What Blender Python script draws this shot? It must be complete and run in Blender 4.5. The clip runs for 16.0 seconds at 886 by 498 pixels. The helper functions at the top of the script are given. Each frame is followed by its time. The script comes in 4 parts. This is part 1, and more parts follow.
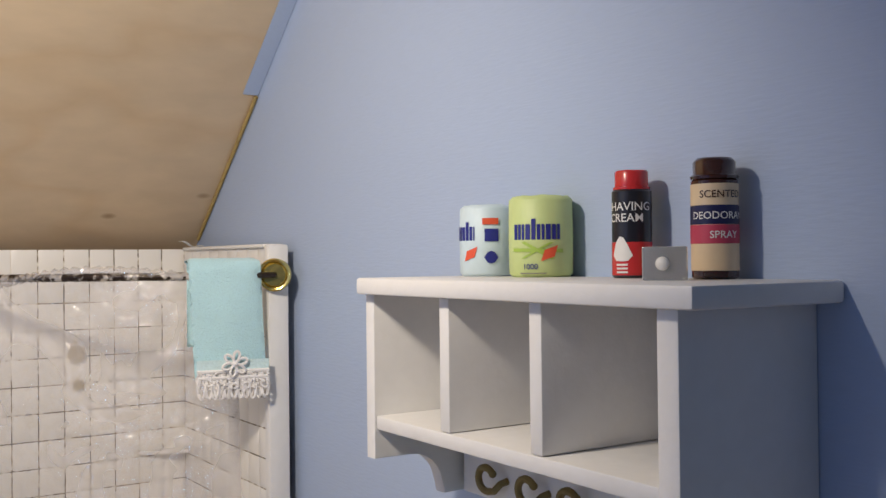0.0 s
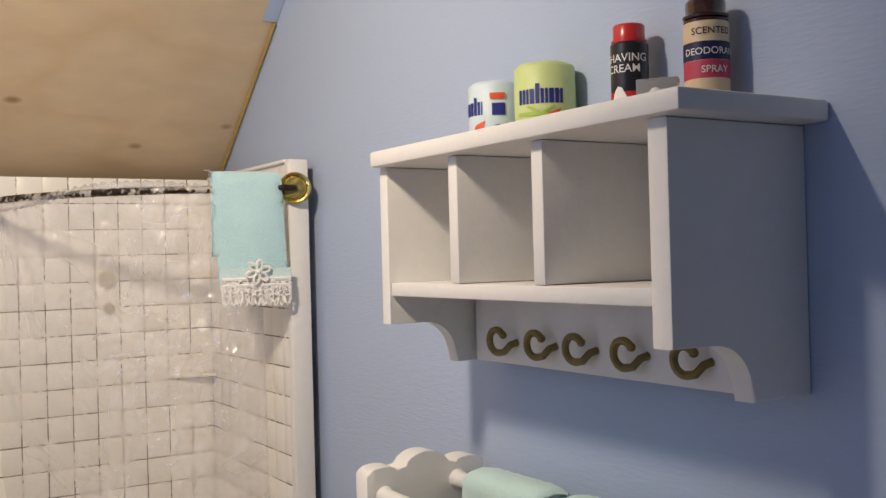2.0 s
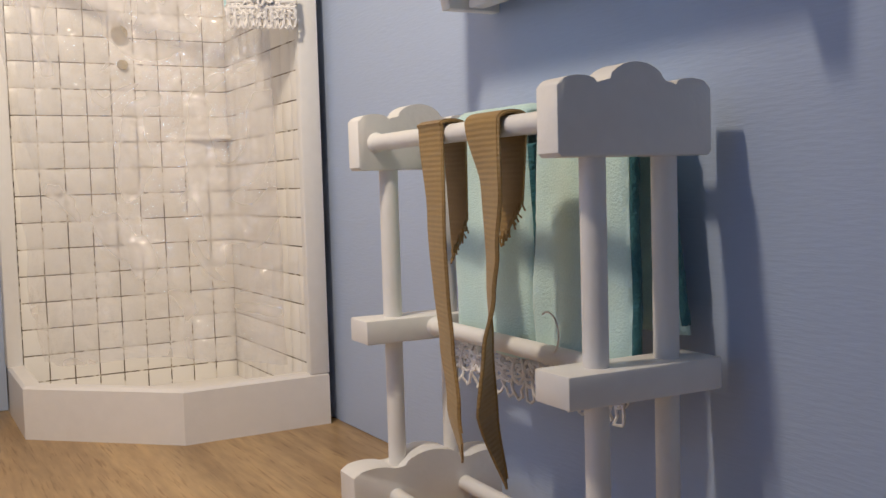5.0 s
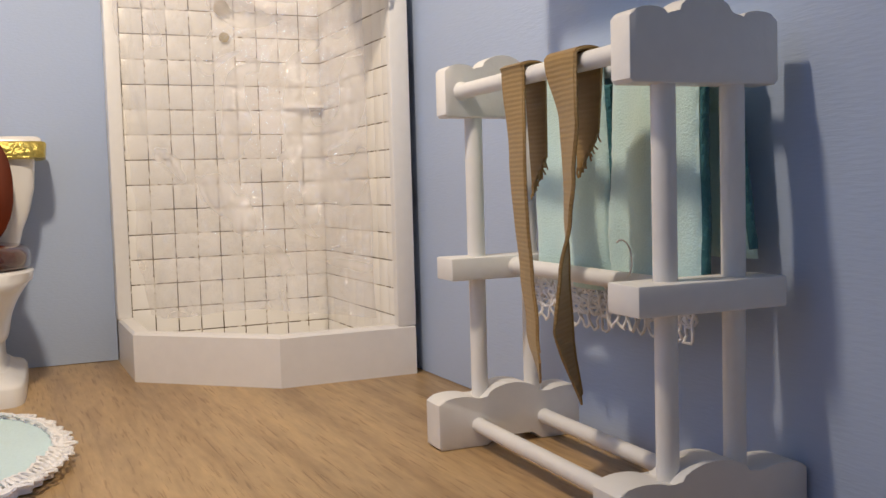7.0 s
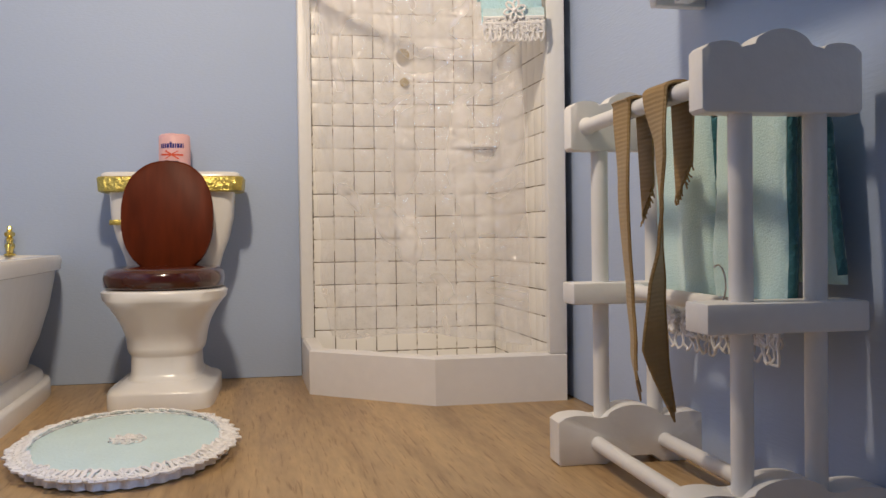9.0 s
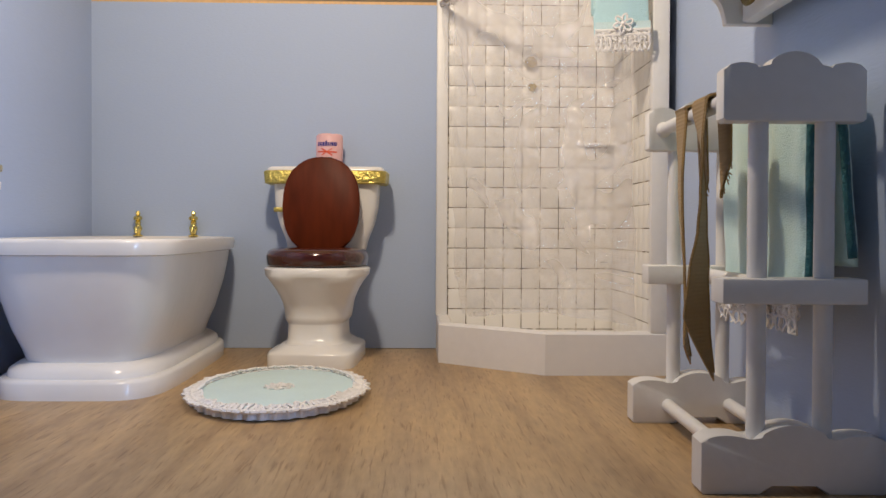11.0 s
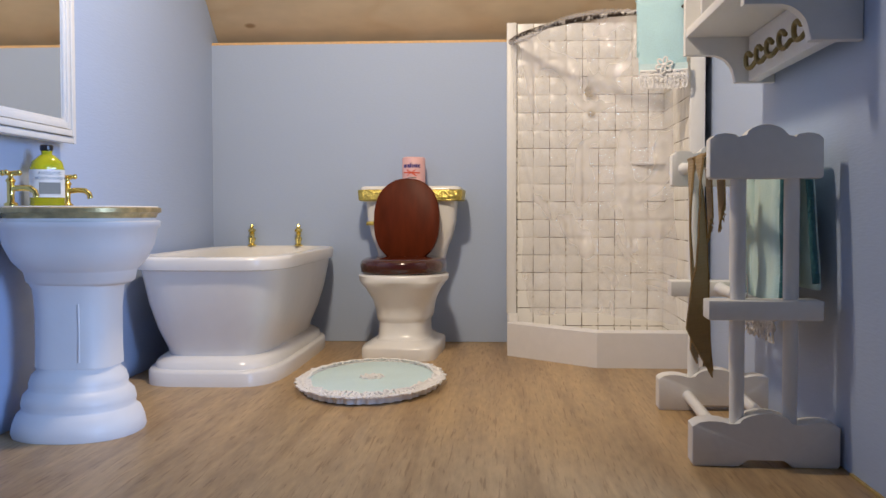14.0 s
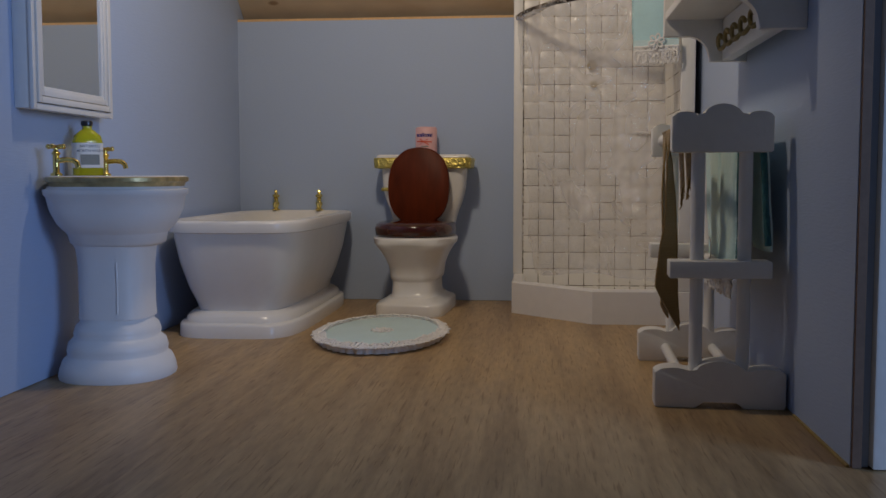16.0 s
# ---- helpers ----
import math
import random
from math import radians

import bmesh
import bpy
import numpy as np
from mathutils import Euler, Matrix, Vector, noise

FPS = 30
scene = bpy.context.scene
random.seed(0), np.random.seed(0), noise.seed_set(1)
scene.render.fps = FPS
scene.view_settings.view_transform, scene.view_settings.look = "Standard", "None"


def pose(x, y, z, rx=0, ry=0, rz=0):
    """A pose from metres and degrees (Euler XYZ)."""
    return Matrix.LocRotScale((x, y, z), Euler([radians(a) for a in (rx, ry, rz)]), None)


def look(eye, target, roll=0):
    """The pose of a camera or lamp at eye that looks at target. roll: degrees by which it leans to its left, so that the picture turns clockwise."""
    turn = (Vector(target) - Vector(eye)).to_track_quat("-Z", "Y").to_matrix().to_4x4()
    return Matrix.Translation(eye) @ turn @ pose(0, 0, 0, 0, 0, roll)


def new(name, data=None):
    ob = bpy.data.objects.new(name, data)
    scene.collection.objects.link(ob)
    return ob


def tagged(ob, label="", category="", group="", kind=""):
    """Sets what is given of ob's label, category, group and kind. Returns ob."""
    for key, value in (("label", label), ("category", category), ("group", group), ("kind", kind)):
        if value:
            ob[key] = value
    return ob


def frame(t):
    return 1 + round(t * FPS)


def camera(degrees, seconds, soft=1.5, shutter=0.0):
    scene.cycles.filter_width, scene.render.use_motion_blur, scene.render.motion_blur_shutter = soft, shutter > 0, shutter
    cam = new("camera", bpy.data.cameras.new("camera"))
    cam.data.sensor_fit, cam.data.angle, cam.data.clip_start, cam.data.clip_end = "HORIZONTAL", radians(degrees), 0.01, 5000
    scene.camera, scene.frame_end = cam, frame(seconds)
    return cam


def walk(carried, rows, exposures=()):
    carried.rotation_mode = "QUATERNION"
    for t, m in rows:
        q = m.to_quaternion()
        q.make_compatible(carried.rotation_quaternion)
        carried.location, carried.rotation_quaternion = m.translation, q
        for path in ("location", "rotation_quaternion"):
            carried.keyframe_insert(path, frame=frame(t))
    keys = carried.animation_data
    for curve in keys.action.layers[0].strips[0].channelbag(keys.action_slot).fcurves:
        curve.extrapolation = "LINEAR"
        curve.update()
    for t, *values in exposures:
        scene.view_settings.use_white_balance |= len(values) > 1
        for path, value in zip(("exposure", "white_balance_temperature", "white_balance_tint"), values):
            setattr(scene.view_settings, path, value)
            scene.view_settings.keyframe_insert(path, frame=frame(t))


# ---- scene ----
S = 1 / 12  # a one-twelfth scale dolls' house: the numbers below are full-size metres, shrunk by S
cam = camera(48.2, 16.0)
PATH = [
    (0, (0.467, 0.153, 1.496), (1.572, 1.82, 1.516), -0.6),
    (0.5, (0.413, 0.14, 1.449), (1.523, 1.803, 1.466), -1.2),
    (1, (0.411, 0.06, 1.418), (1.514, 1.728, 1.444), -1.5),
    (1.5, (0.425, 0.02, 1.354), (1.499, 1.707, 1.379), -1.5),
    (2, (0.445, 0.072, 1.255), (1.506, 1.768, 1.268), -1.5),
    (2.5, (0.502, 0.078, 1.138), (1.526, 1.795, 1.108), -1.9),
    (3, (0.491, 0.084, 1.031), (1.483, 1.819, 0.97), -1.9),
    (3.5, (0.521, 0.127, 0.951), (1.505, 1.865, 0.859), -2.1),
    (4, (0.467, 0.117, 0.847), (1.455, 1.853, 0.741), -1.6),
    (4.5, (0.532, 0.068, 0.754), (1.515, 1.805, 0.631), -1.6),
    (7, (0.465, -0.093, 0.574), (1.29, 1.725, 0.445), -1.6),
    (7.5, (0.498, -0.146, 0.571), (1.164, 1.736, 0.453), -2.0),
    (8, (0.501, -0.197, 0.564), (1.051, 1.724, 0.479), -1.8),
    (8.5, (0.563, -0.271, 0.549), (1.061, 1.665, 0.499), -1.6),
    (9, (0.617, -0.315, 0.53), (1.017, 1.645, 0.501), -0.7),
    (9.5, (0.608, -0.379, 0.505), (0.9, 1.599, 0.487), -0.7),
    (10, (0.658, -0.472, 0.485), (0.849, 1.519, 0.468), -0.0),
    (12.5, (0.768, -1.165, 0.574), (0.733, 0.834, 0.511), -0.7),
    (13, (0.783, -1.231, 0.592), (0.718, 0.767, 0.537), -0.6),
    (13.5, (0.792, -1.295, 0.595), (0.702, 0.703, 0.557), -0.5),
    (14, (0.821, -1.372, 0.635), (0.698, 0.623, 0.562), -0.1),
    (14.5, (0.87, -1.474, 0.659), (0.69, 0.513, 0.528), 0.1),
    (15, (0.916, -1.569, 0.661), (0.707, 0.412, 0.489), 0.1),
    (15.5, (0.942, -1.636, 0.664), (0.734, 0.345, 0.487), 0.1),
    (16, (0.963, -1.687, 0.655), (0.771, 0.298, 0.507), -0.1),
]
walk(cam, [(t, look(Vector(eye) * S, Vector(target) * S, roll)) for t, eye, target, roll in PATH],
     [(0, -0.24, 5980, 10), (0.5, -0.22, 6090, 10), (1, -0.20, 6270, 10), (2, -0.12, 6500, 10), (3, -0.05, 6500, 10), (4.2, 0.0, 6500, 10), (4.7, 0.08, 6500, 10), (6.8, 0.28, 6500, 10), (7.4, 0.2, 6500, 10), (8.4, 0.03, 6500, 10), (9, 0.0, 6500, 10), (15.2, 0.0, 6500, 10), (15.5, -0.39, 6500, 10), (15.7, -0.68, 6500, 10), (16, -1.27, 6500, 10)])

# ---- light ----
XR, XL, YB, YF = 1.66, -0.62, 3.47, 0.57  # room: right, left and back wall, open front

world = bpy.data.worlds.new("world")
scene.world = world
world.use_nodes = True
world.node_tree.nodes["Background"].inputs[0].default_value = (0.62, 0.74, 1.0, 1)
world.node_tree.nodes["Background"].inputs[1].default_value = 0.115


def area_lamp(name, eye, target, size, power, color):
    data = bpy.data.lights.new(name, "AREA")
    data.shape, data.size, data.size_y = "RECTANGLE", size[0] * S, size[1] * S
    data.energy, data.color = power * S * S, color
    ob = new(name, data)
    ob.matrix_world = look(Vector(eye) * S, Vector(target) * S)
    return ob


area_lamp("ceiling_lamp_light", (0.36, 1.38, 2.25), (0.66, 3.13, 0.9), (0.16, 0.16), 36.5, (1.0, 0.83, 0.63))
area_lamp("window_light", (5.2, -2.6, 1.9), (-0.4, 1.5, 0.5), (1.8, 2.2), 330, (0.36, 0.56, 1.0))


# ---- materials ----
def material(name, color, rough=0.5, metal=0.0, vary=0.06, grain=60, stain=6, bump=0.1, spec=0.5, stretch=(1, 1, 1), sheen=0.0, coat=0.0, island=0.0):
    """A principled surface with fine grain, slow stains and a fine relief."""
    m = bpy.data.materials.new(name)
    m.use_nodes = True
    n, l = m.node_tree.nodes, m.node_tree.links
    b = n["Principled BSDF"]
    b.inputs["Roughness"].default_value, b.inputs["Metallic"].default_value = rough, metal
    b.inputs["Specular IOR Level"].default_value = spec
    b.inputs["Sheen Weight"].default_value = sheen
    b.inputs["Coat Weight"].default_value = coat
    co = n.new("ShaderNodeTexCoord")
    mp = n.new("ShaderNodeMapping")
    mp.inputs["Scale"].default_value = [s / S for s in stretch]
    l.new(co.outputs["Object"], mp.inputs["Vector"])
    noises = []
    for scale, detail in ((grain, 4), (stain, 3)):
        t = n.new("ShaderNodeTexNoise")
        t.inputs["Scale"].default_value, t.inputs["Detail"].default_value = scale, detail
        l.new(mp.outputs["Vector"], t.inputs["Vector"])
        noises.append(t)
    mix = n.new("ShaderNodeMix")
    mix.data_type = "FLOAT"
    mix.inputs[0].default_value = 0.5
    l.new(noises[0].outputs["Fac"], mix.inputs[2])
    l.new(noises[1].outputs["Fac"], mix.inputs[3])
    ramp = n.new("ShaderNodeValToRGB")
    c = Vector(color)
    ramp.color_ramp.elements[0].position, ramp.color_ramp.elements[1].position = 0.3, 0.7
    ramp.color_ramp.elements[0].color = (*(c * (1 - vary)), 1)
    ramp.color_ramp.elements[1].color = (*[min(1, v) for v in c * (1 + vary)], 1)
    l.new(mix.outputs[0], ramp.inputs["Fac"])
    out = ramp.outputs["Color"]
    if island:
        info = n.new("ShaderNodeObjectInfo")
        hsv = n.new("ShaderNodeHueSaturation")
        rng = n.new("ShaderNodeMapRange")
        rng.inputs["To Min"].default_value, rng.inputs["To Max"].default_value = 1 - island, 1 + island
        l.new(info.outputs["Random"], rng.inputs["Value"])
        l.new(rng.outputs["Result"], hsv.inputs["Value"])
        l.new(out, hsv.inputs["Color"])
        out = hsv.outputs["Color"]
    l.new(out, b.inputs["Base Color"])
    rr = n.new("ShaderNodeMapRange")
    rr.inputs["To Min"].default_value, rr.inputs["To Max"].default_value = max(0.02, rough * 0.85), min(1, rough * 1.15)
    l.new(noises[1].outputs["Fac"], rr.inputs["Value"])
    l.new(rr.outputs["Result"], b.inputs["Roughness"])
    if bump:
        bp = n.new("ShaderNodeBump")
        bp.inputs["Strength"].default_value, bp.inputs["Distance"].default_value = bump, 0.01 * S
        l.new(noises[0].outputs["Fac"], bp.inputs["Height"])
        l.new(bp.outputs["Normal"], b.inputs["Normal"])
    return m


WALL = material("blue_card", (0.42, 0.51, 0.69), 0.6, grain=62, stain=1.2, vary=0.025, bump=0.09, stretch=(1, 0.4, 3))
PLY = material("plywood", (0.62, 0.487, 0.325), 0.6, grain=14, stain=1.4, vary=0.11, bump=0.06, stretch=(0.5, 1, 1))
# tide marks and small dark flecks in the plywood
n, l = PLY.node_tree.nodes, PLY.node_tree.links
base = [k for k in n if k.type == "VALTORGB"][0]
coords = [k for k in n if k.type == "TEX_COORD"][0]
spots, tide, mapf, fleck, mark = n.new("ShaderNodeTexVoronoi"), n.new("ShaderNodeTexNoise"), n.new("ShaderNodeMapping"), n.new("ShaderNodeValToRGB"), n.new("ShaderNodeValToRGB")
mapf.inputs["Scale"].default_value = (2.2 / S, 4.2 / S, 3.5 / S)
spots.inputs["Scale"].default_value, tide.inputs["Scale"].default_value, tide.inputs["Detail"].default_value = 1.0, 0.55, 2
fleck.color_ramp.elements[0].position, fleck.color_ramp.elements[1].position = 0.035, 0.075
fleck.color_ramp.elements[0].color, fleck.color_ramp.elements[1].color = (0.52, 0.42, 0.34, 1), (1, 1, 1, 1)
mark.color_ramp.elements[0].position, mark.color_ramp.elements[1].position = 0.47, 0.56
mark.color_ramp.elements[0].color, mark.color_ramp.elements[1].color = (1, 1, 1, 1), (1, 1, 1, 1)
mark.color_ramp.elements.new(0.52).color = (0.95, 0.91, 0.86, 1)
l.new(coords.outputs["Object"], mapf.inputs["Vector"])
l.new(mapf.outputs["Vector"], spots.inputs["Vector"])
l.new(mapf.outputs["Vector"], tide.inputs["Vector"])
l.new(spots.outputs["Distance"], fleck.inputs["Fac"])
l.new(tide.outputs["Fac"], mark.inputs["Fac"])
out = base.outputs["Color"]
for extra in (fleck, mark):
    mul = n.new("ShaderNodeMix")
    mul.data_type, mul.blend_type = "RGBA", "MULTIPLY"
    mul.inputs[0].default_value = 1.0
    l.new(out, mul.inputs[6])
    l.new(extra.outputs["Color"], mul.inputs[7])
    out = mul.outputs[2]
l.new(out, n["Principled BSDF"].inputs["Base Color"])
EDGE = material("raw_edge", (0.75, 0.48, 0.24), 0.8, grain=60, vary=0.15)
BROWN = material("brown_edge", (0.15, 0.09, 0.06), 0.7, grain=60, vary=0.2)
FLOOR = material("oak_floor", (0.432, 0.293, 0.147), 0.40, grain=20, stain=2.2, vary=0.26, bump=0.12, spec=0.35, stretch=(3.0, 0.45, 1))
# dark pores and streaks along the grain of the floor
n, l = FLOOR.node_tree.nodes, FLOOR.node_tree.links
pore, map2, cut, dark = n.new("ShaderNodeTexNoise"), n.new("ShaderNodeMapping"), n.new("ShaderNodeValToRGB"), n.new("ShaderNodeMix")
map2.inputs["Scale"].default_value = (130 / S, 7 / S, 1 / S)
pore.inputs["Scale"].default_value, pore.inputs["Detail"].default_value, pore.inputs["Distortion"].default_value = 1.0, 5, 0.4
cut.color_ramp.elements[0].position, cut.color_ramp.elements[1].position = 0.57, 0.68
cut.color_ramp.elements[0].color, cut.color_ramp.elements[1].color = (1, 1, 1, 1), (0.66, 0.60, 0.53, 1)
dark.data_type, dark.blend_type = "RGBA", "MULTIPLY"
dark.inputs[0].default_value = 1.0
coords = [k for k in n if k.type == "TEX_COORD"][0]
base = [k for k in n if k.type == "VALTORGB" and k != cut][0]
l.new(coords.outputs["Object"], map2.inputs["Vector"])
l.new(map2.outputs["Vector"], pore.inputs["Vector"])
l.new(pore.outputs["Fac"], cut.inputs["Fac"])
l.new(base.outputs["Color"], dark.inputs[6])
l.new(cut.outputs["Color"], dark.inputs[7])
band, map3, tone, dark2 = n.new("ShaderNodeTexNoise"), n.new("ShaderNodeMapping"), n.new("ShaderNodeValToRGB"), n.new("ShaderNodeMix")
map3.inputs["Scale"].default_value = (13 / S, 0.75 / S, 1 / S)
map3.inputs["Rotation"].default_value = (0, 0, radians(2))
band.inputs["Scale"].default_value, band.inputs["Detail"].default_value, band.inputs["Distortion"].default_value = 1.0, 4, 0.8
tone.color_ramp.elements[0].position, tone.color_ramp.elements[1].position = 0.36, 0.62
tone.color_ramp.elements[0].color, tone.color_ramp.elements[1].color = (0.80, 0.77, 0.75, 1), (1.07, 1.07, 1.07, 1)
dark2.data_type, dark2.blend_type = "RGBA", "MULTIPLY"
dark2.inputs[0].default_value = 1.0
l.new(coords.outputs["Object"], map3.inputs["Vector"])
l.new(map3.outputs["Vector"], band.inputs["Vector"])
l.new(band.outputs["Fac"], tone.inputs["Fac"])
l.new(dark.outputs[2], dark2.inputs[6])
l.new(tone.outputs["Color"], dark2.inputs[7])
l.new(dark2.outputs[2], n["Principled BSDF"].inputs["Base Color"])
GLUE = material("old_glue", (0.42, 0.30, 0.10), 0.5, grain=40, vary=0.2)
WHITE = material("white_paint", (0.80, 0.79, 0.77), 0.42, grain=40, stain=5, vary=0.03, bump=0.12)
CERAMIC = material("white_china", (0.82, 0.80, 0.77), 0.25, grain=20, stain=4, vary=0.02, bump=0.06, coat=0.2)
BISQUE = material("satin_china", (0.81, 0.80, 0.79), 0.42, grain=20, stain=4, vary=0.02, bump=0.08)
TRAY = material("white_plastic", (0.80, 0.78, 0.76), 0.35, grain=30, stain=4, vary=0.03, bump=0.08)
TILE = material("white_tile", (0.86, 0.84, 0.80), 0.34, grain=11, stain=5, vary=0.02, bump=0.04, island=0.015)
GROUT = material("brown_grout", (0.5, 0.43, 0.33), 0.8, grain=60, stain=9, vary=0.5, bump=0.1)
# the joints run from bare white paste to worn brown
ramp = [k for k in GROUT.node_tree.nodes if k.type == "VALTORGB"][0].color_ramp
ramp.elements[0].position, ramp.elements[1].position = 0.46, 0.545
ramp.elements[0].color, ramp.elements[1].color = (0.10, 0.068, 0.035, 1), (0.80, 0.76, 0.69, 1)
mid = ramp.elements.new(0.50)
mid.color = (0.36, 0.29, 0.19, 1)
FLECK = material("flecked_metal", (0.05, 0.035, 0.025), 0.3, 0.5, grain=70, stain=30, vary=0.3, bump=0.6, stretch=(1, 1, 1))
ramp = [k for k in FLECK.node_tree.nodes if k.type == "VALTORGB"][0].color_ramp
ramp.elements[0].position, ramp.elements[1].position = 0.50, 0.58
ramp.elements[0].color, ramp.elements[1].color = (0.035, 0.022, 0.014, 1), (0.62, 0.58, 0.52, 1)
GOLD = material("gold_leaf", (0.60, 0.48, 0.13), 0.36, 0.9, grain=44, stain=16, vary=0.42, bump=1.0)
OLDGOLD = material("worn_gold", (0.50, 0.40, 0.20), 0.4, 0.7, grain=30, stain=10, vary=0.45, bump=0.3)
BRASS = material("brass", (0.78, 0.62, 0.20), 0.2, 1.0, grain=60, vary=0.1, bump=0.1)
BRONZE = material("old_brass", (0.24, 0.18, 0.07), 0.5, 0.6, grain=60, vary=0.25, bump=0.3)
DARK = material("dark_metal", (0.05, 0.035, 0.025), 0.3, 0.8, grain=60, vary=0.3, bump=0.2)
WOOD = material("mahogany", (0.105, 0.018, 0.004), 0.45, grain=10, stain=3, vary=0.35, bump=0.03, spec=0.12, stretch=(3, 3, 0.6))
SEATWOOD = material("dark_mahogany", (0.055, 0.010, 0.006), 0.14, grain=14, stain=4, vary=0.25, bump=0.04, stretch=(4, 0.6, 4), coat=0.5)
TERRY = material("mint_terry", (0.60, 0.83, 0.81), 0.95, grain=260, stain=9, vary=0.08, bump=0.35, sheen=0.4)
# mint towel edges turned from the lamp: their shade as a dark teal
FOLD_SHADE = material("teal_fold_shade", (0.042, 0.165, 0.19), 0.95, grain=130, stain=9, vary=0.12, bump=0.7, sheen=0.2)
FELT = material("mint_felt", (0.61, 0.78, 0.80), 0.95, grain=110, stain=7, vary=0.06, bump=0.4, sheen=0.2)
LACE = material("white_lace", (0.86, 0.84, 0.82), 0.42, grain=120, vary=0.06, bump=0.3)
RIBBON = material("tan_ribbon", (0.31, 0.195, 0.066), 0.55, grain=60, stain=8, vary=0.08, bump=0.5, sheen=0.15)
# the cross ribs of grosgrain
n, l = RIBBON.node_tree.nodes, RIBBON.node_tree.links
ribs, bump_of = n.new("ShaderNodeTexWave"), [k for k in n if k.type == "BUMP"][0]
ribs.bands_direction = "Z"
ribs.inputs["Scale"].default_value, ribs.inputs["Distortion"].default_value, ribs.inputs["Detail Scale"].default_value = 36, 1.2, 0.6
bump_of.inputs["Strength"].default_value = 0.16
l.new([k for k in n if k.type == "MAPPING"][0].outputs["Vector"], ribs.inputs["Vector"])
l.new(ribs.outputs["Fac"], bump_of.inputs["Height"])


# ---- mesh helpers: all in full-size metres ----
def thing(name, label, category, at=(0, 0, 0), turn=0, group="", kind=""):
    ob = new(name)
    ob.matrix_world = pose(at[0] * S, at[1] * S, at[2] * S, 0, 0, turn)
    ob.empty_display_size = 0.01
    return tagged(ob, label, category, group, kind)


def finish(name, bm, mat, sharp=40):
    bmesh.ops.recalc_face_normals(bm, faces=bm.faces)
    bm.normal_update()
    for f in bm.faces:
        f.smooth = True
    for e in bm.edges:
        e.smooth = len(e.link_faces) == 2 and e.calc_face_angle(0) < radians(sharp)
    bm.transform(Matrix.Scale(S, 4))
    me = bpy.data.meshes.new(name)
    bm.to_mesh(me)
    bm.free()
    me.materials.append(mat)
    return me


def part(name, bm, mat, parent=None, label="", sharp=40):
    ob = new(name, finish(name, bm, mat, sharp))
    ob.parent = parent
    return tagged(ob, label)


def structure(name, bm, mat, label, sharp=40):
    return tagged(new(name, finish(name, bm, mat, sharp)), label, name.split("_")[0], kind="structure")


def box(bm, x0, x1, y0, y1, z0, z1, bevel=0.0, seg=2):
    made = bmesh.ops.create_cube(bm, size=1)["verts"]
    bmesh.ops.transform(bm, verts=made, matrix=Matrix.Translation(((x0 + x1) / 2, (y0 + y1) / 2, (z0 + z1) / 2)) @ Matrix.Diagonal((x1 - x0, y1 - y0, z1 - z0, 1)))
    if bevel:
        bmesh.ops.bevel(bm, geom=list({e for v in made for e in v.link_edges}), offset=bevel, segments=seg, affect="EDGES", profile=0.5)
    return bm


def prism(bm, outline, axis, a, b, bevel=0.0):
    """A plate: the outline (pairs) pulled along x, y or z from a to b."""
    def spot(u, v, w):
        return {"x": (w, u, v), "y": (u, w, v), "z": (u, v, w)}[axis]
    low = [bm.verts.new(spot(u, v, a)) for u, v in outline]
    high = [bm.verts.new(spot(u, v, b)) for u, v in outline]
    n = len(outline)
    faces = [bm.faces.new(low[::-1]), bm.faces.new(high)]
    for i in range(n):
        bm.faces.new((low[i], low[(i + 1) % n], high[(i + 1) % n], high[i]))
    if bevel:
        bmesh.ops.bevel(bm, geom=[e for f in faces for e in f.edges], offset=bevel, segments=2, affect="EDGES", profile=0.5)
    return bm


def rod(bm, p, q, r, r2=None, seg=16):
    p, q = Vector(p), Vector(q)
    d = q - p
    m = Matrix.Translation((p + q) / 2) @ d.to_track_quat("Z", "Y").to_matrix().to_4x4()
    bmesh.ops.create_cone(bm, cap_ends=True, segments=seg, radius1=r, radius2=r if r2 is None else r2, depth=d.length, matrix=m)
    return bm


def ball(bm, p, r, squash=(1, 1, 1), seg=14):
    bmesh.ops.create_uvsphere(bm, u_segments=seg, v_segments=max(6, seg // 2 + 1), radius=r, matrix=Matrix.Translation(p) @ Matrix.Diagonal((*squash, 1)))
    return bm


def tube(bm, points, r, seg=8, closed=False):
    """A round cord along points; r may be one radius or one for each point."""
    pts = [Vector(p) for p in points]
    n = len(pts)
    rings = []
    side = None
    for i, p in enumerate(pts):
        a, b = (pts[i - 1], pts[(i + 1) % n]) if closed else (pts[max(0, i - 1)], pts[min(n - 1, i + 1)])
        d = (b - a).normalized()
        if side is None:
            side = d.orthogonal().normalized()
        side = (side - d * side.dot(d)).normalized()
        up = d.cross(side)
        rad = r if isinstance(r, (int, float)) else r[i]
        rings.append([bm.verts.new(p + rad * (side * math.cos(2 * math.pi * k / seg) + up * math.sin(2 * math.pi * k / seg))) for k in range(seg)])
    for i in range(n if closed else n - 1):
        a, b = rings[i], rings[(i + 1) % n]
        for k in range(seg):
            bm.faces.new((a[k], a[(k + 1) % seg], b[(k + 1) % seg], b[k]))
    if not closed:
        bm.faces.new(rings[0][::-1])
        bm.faces.new(rings[-1])
    return bm


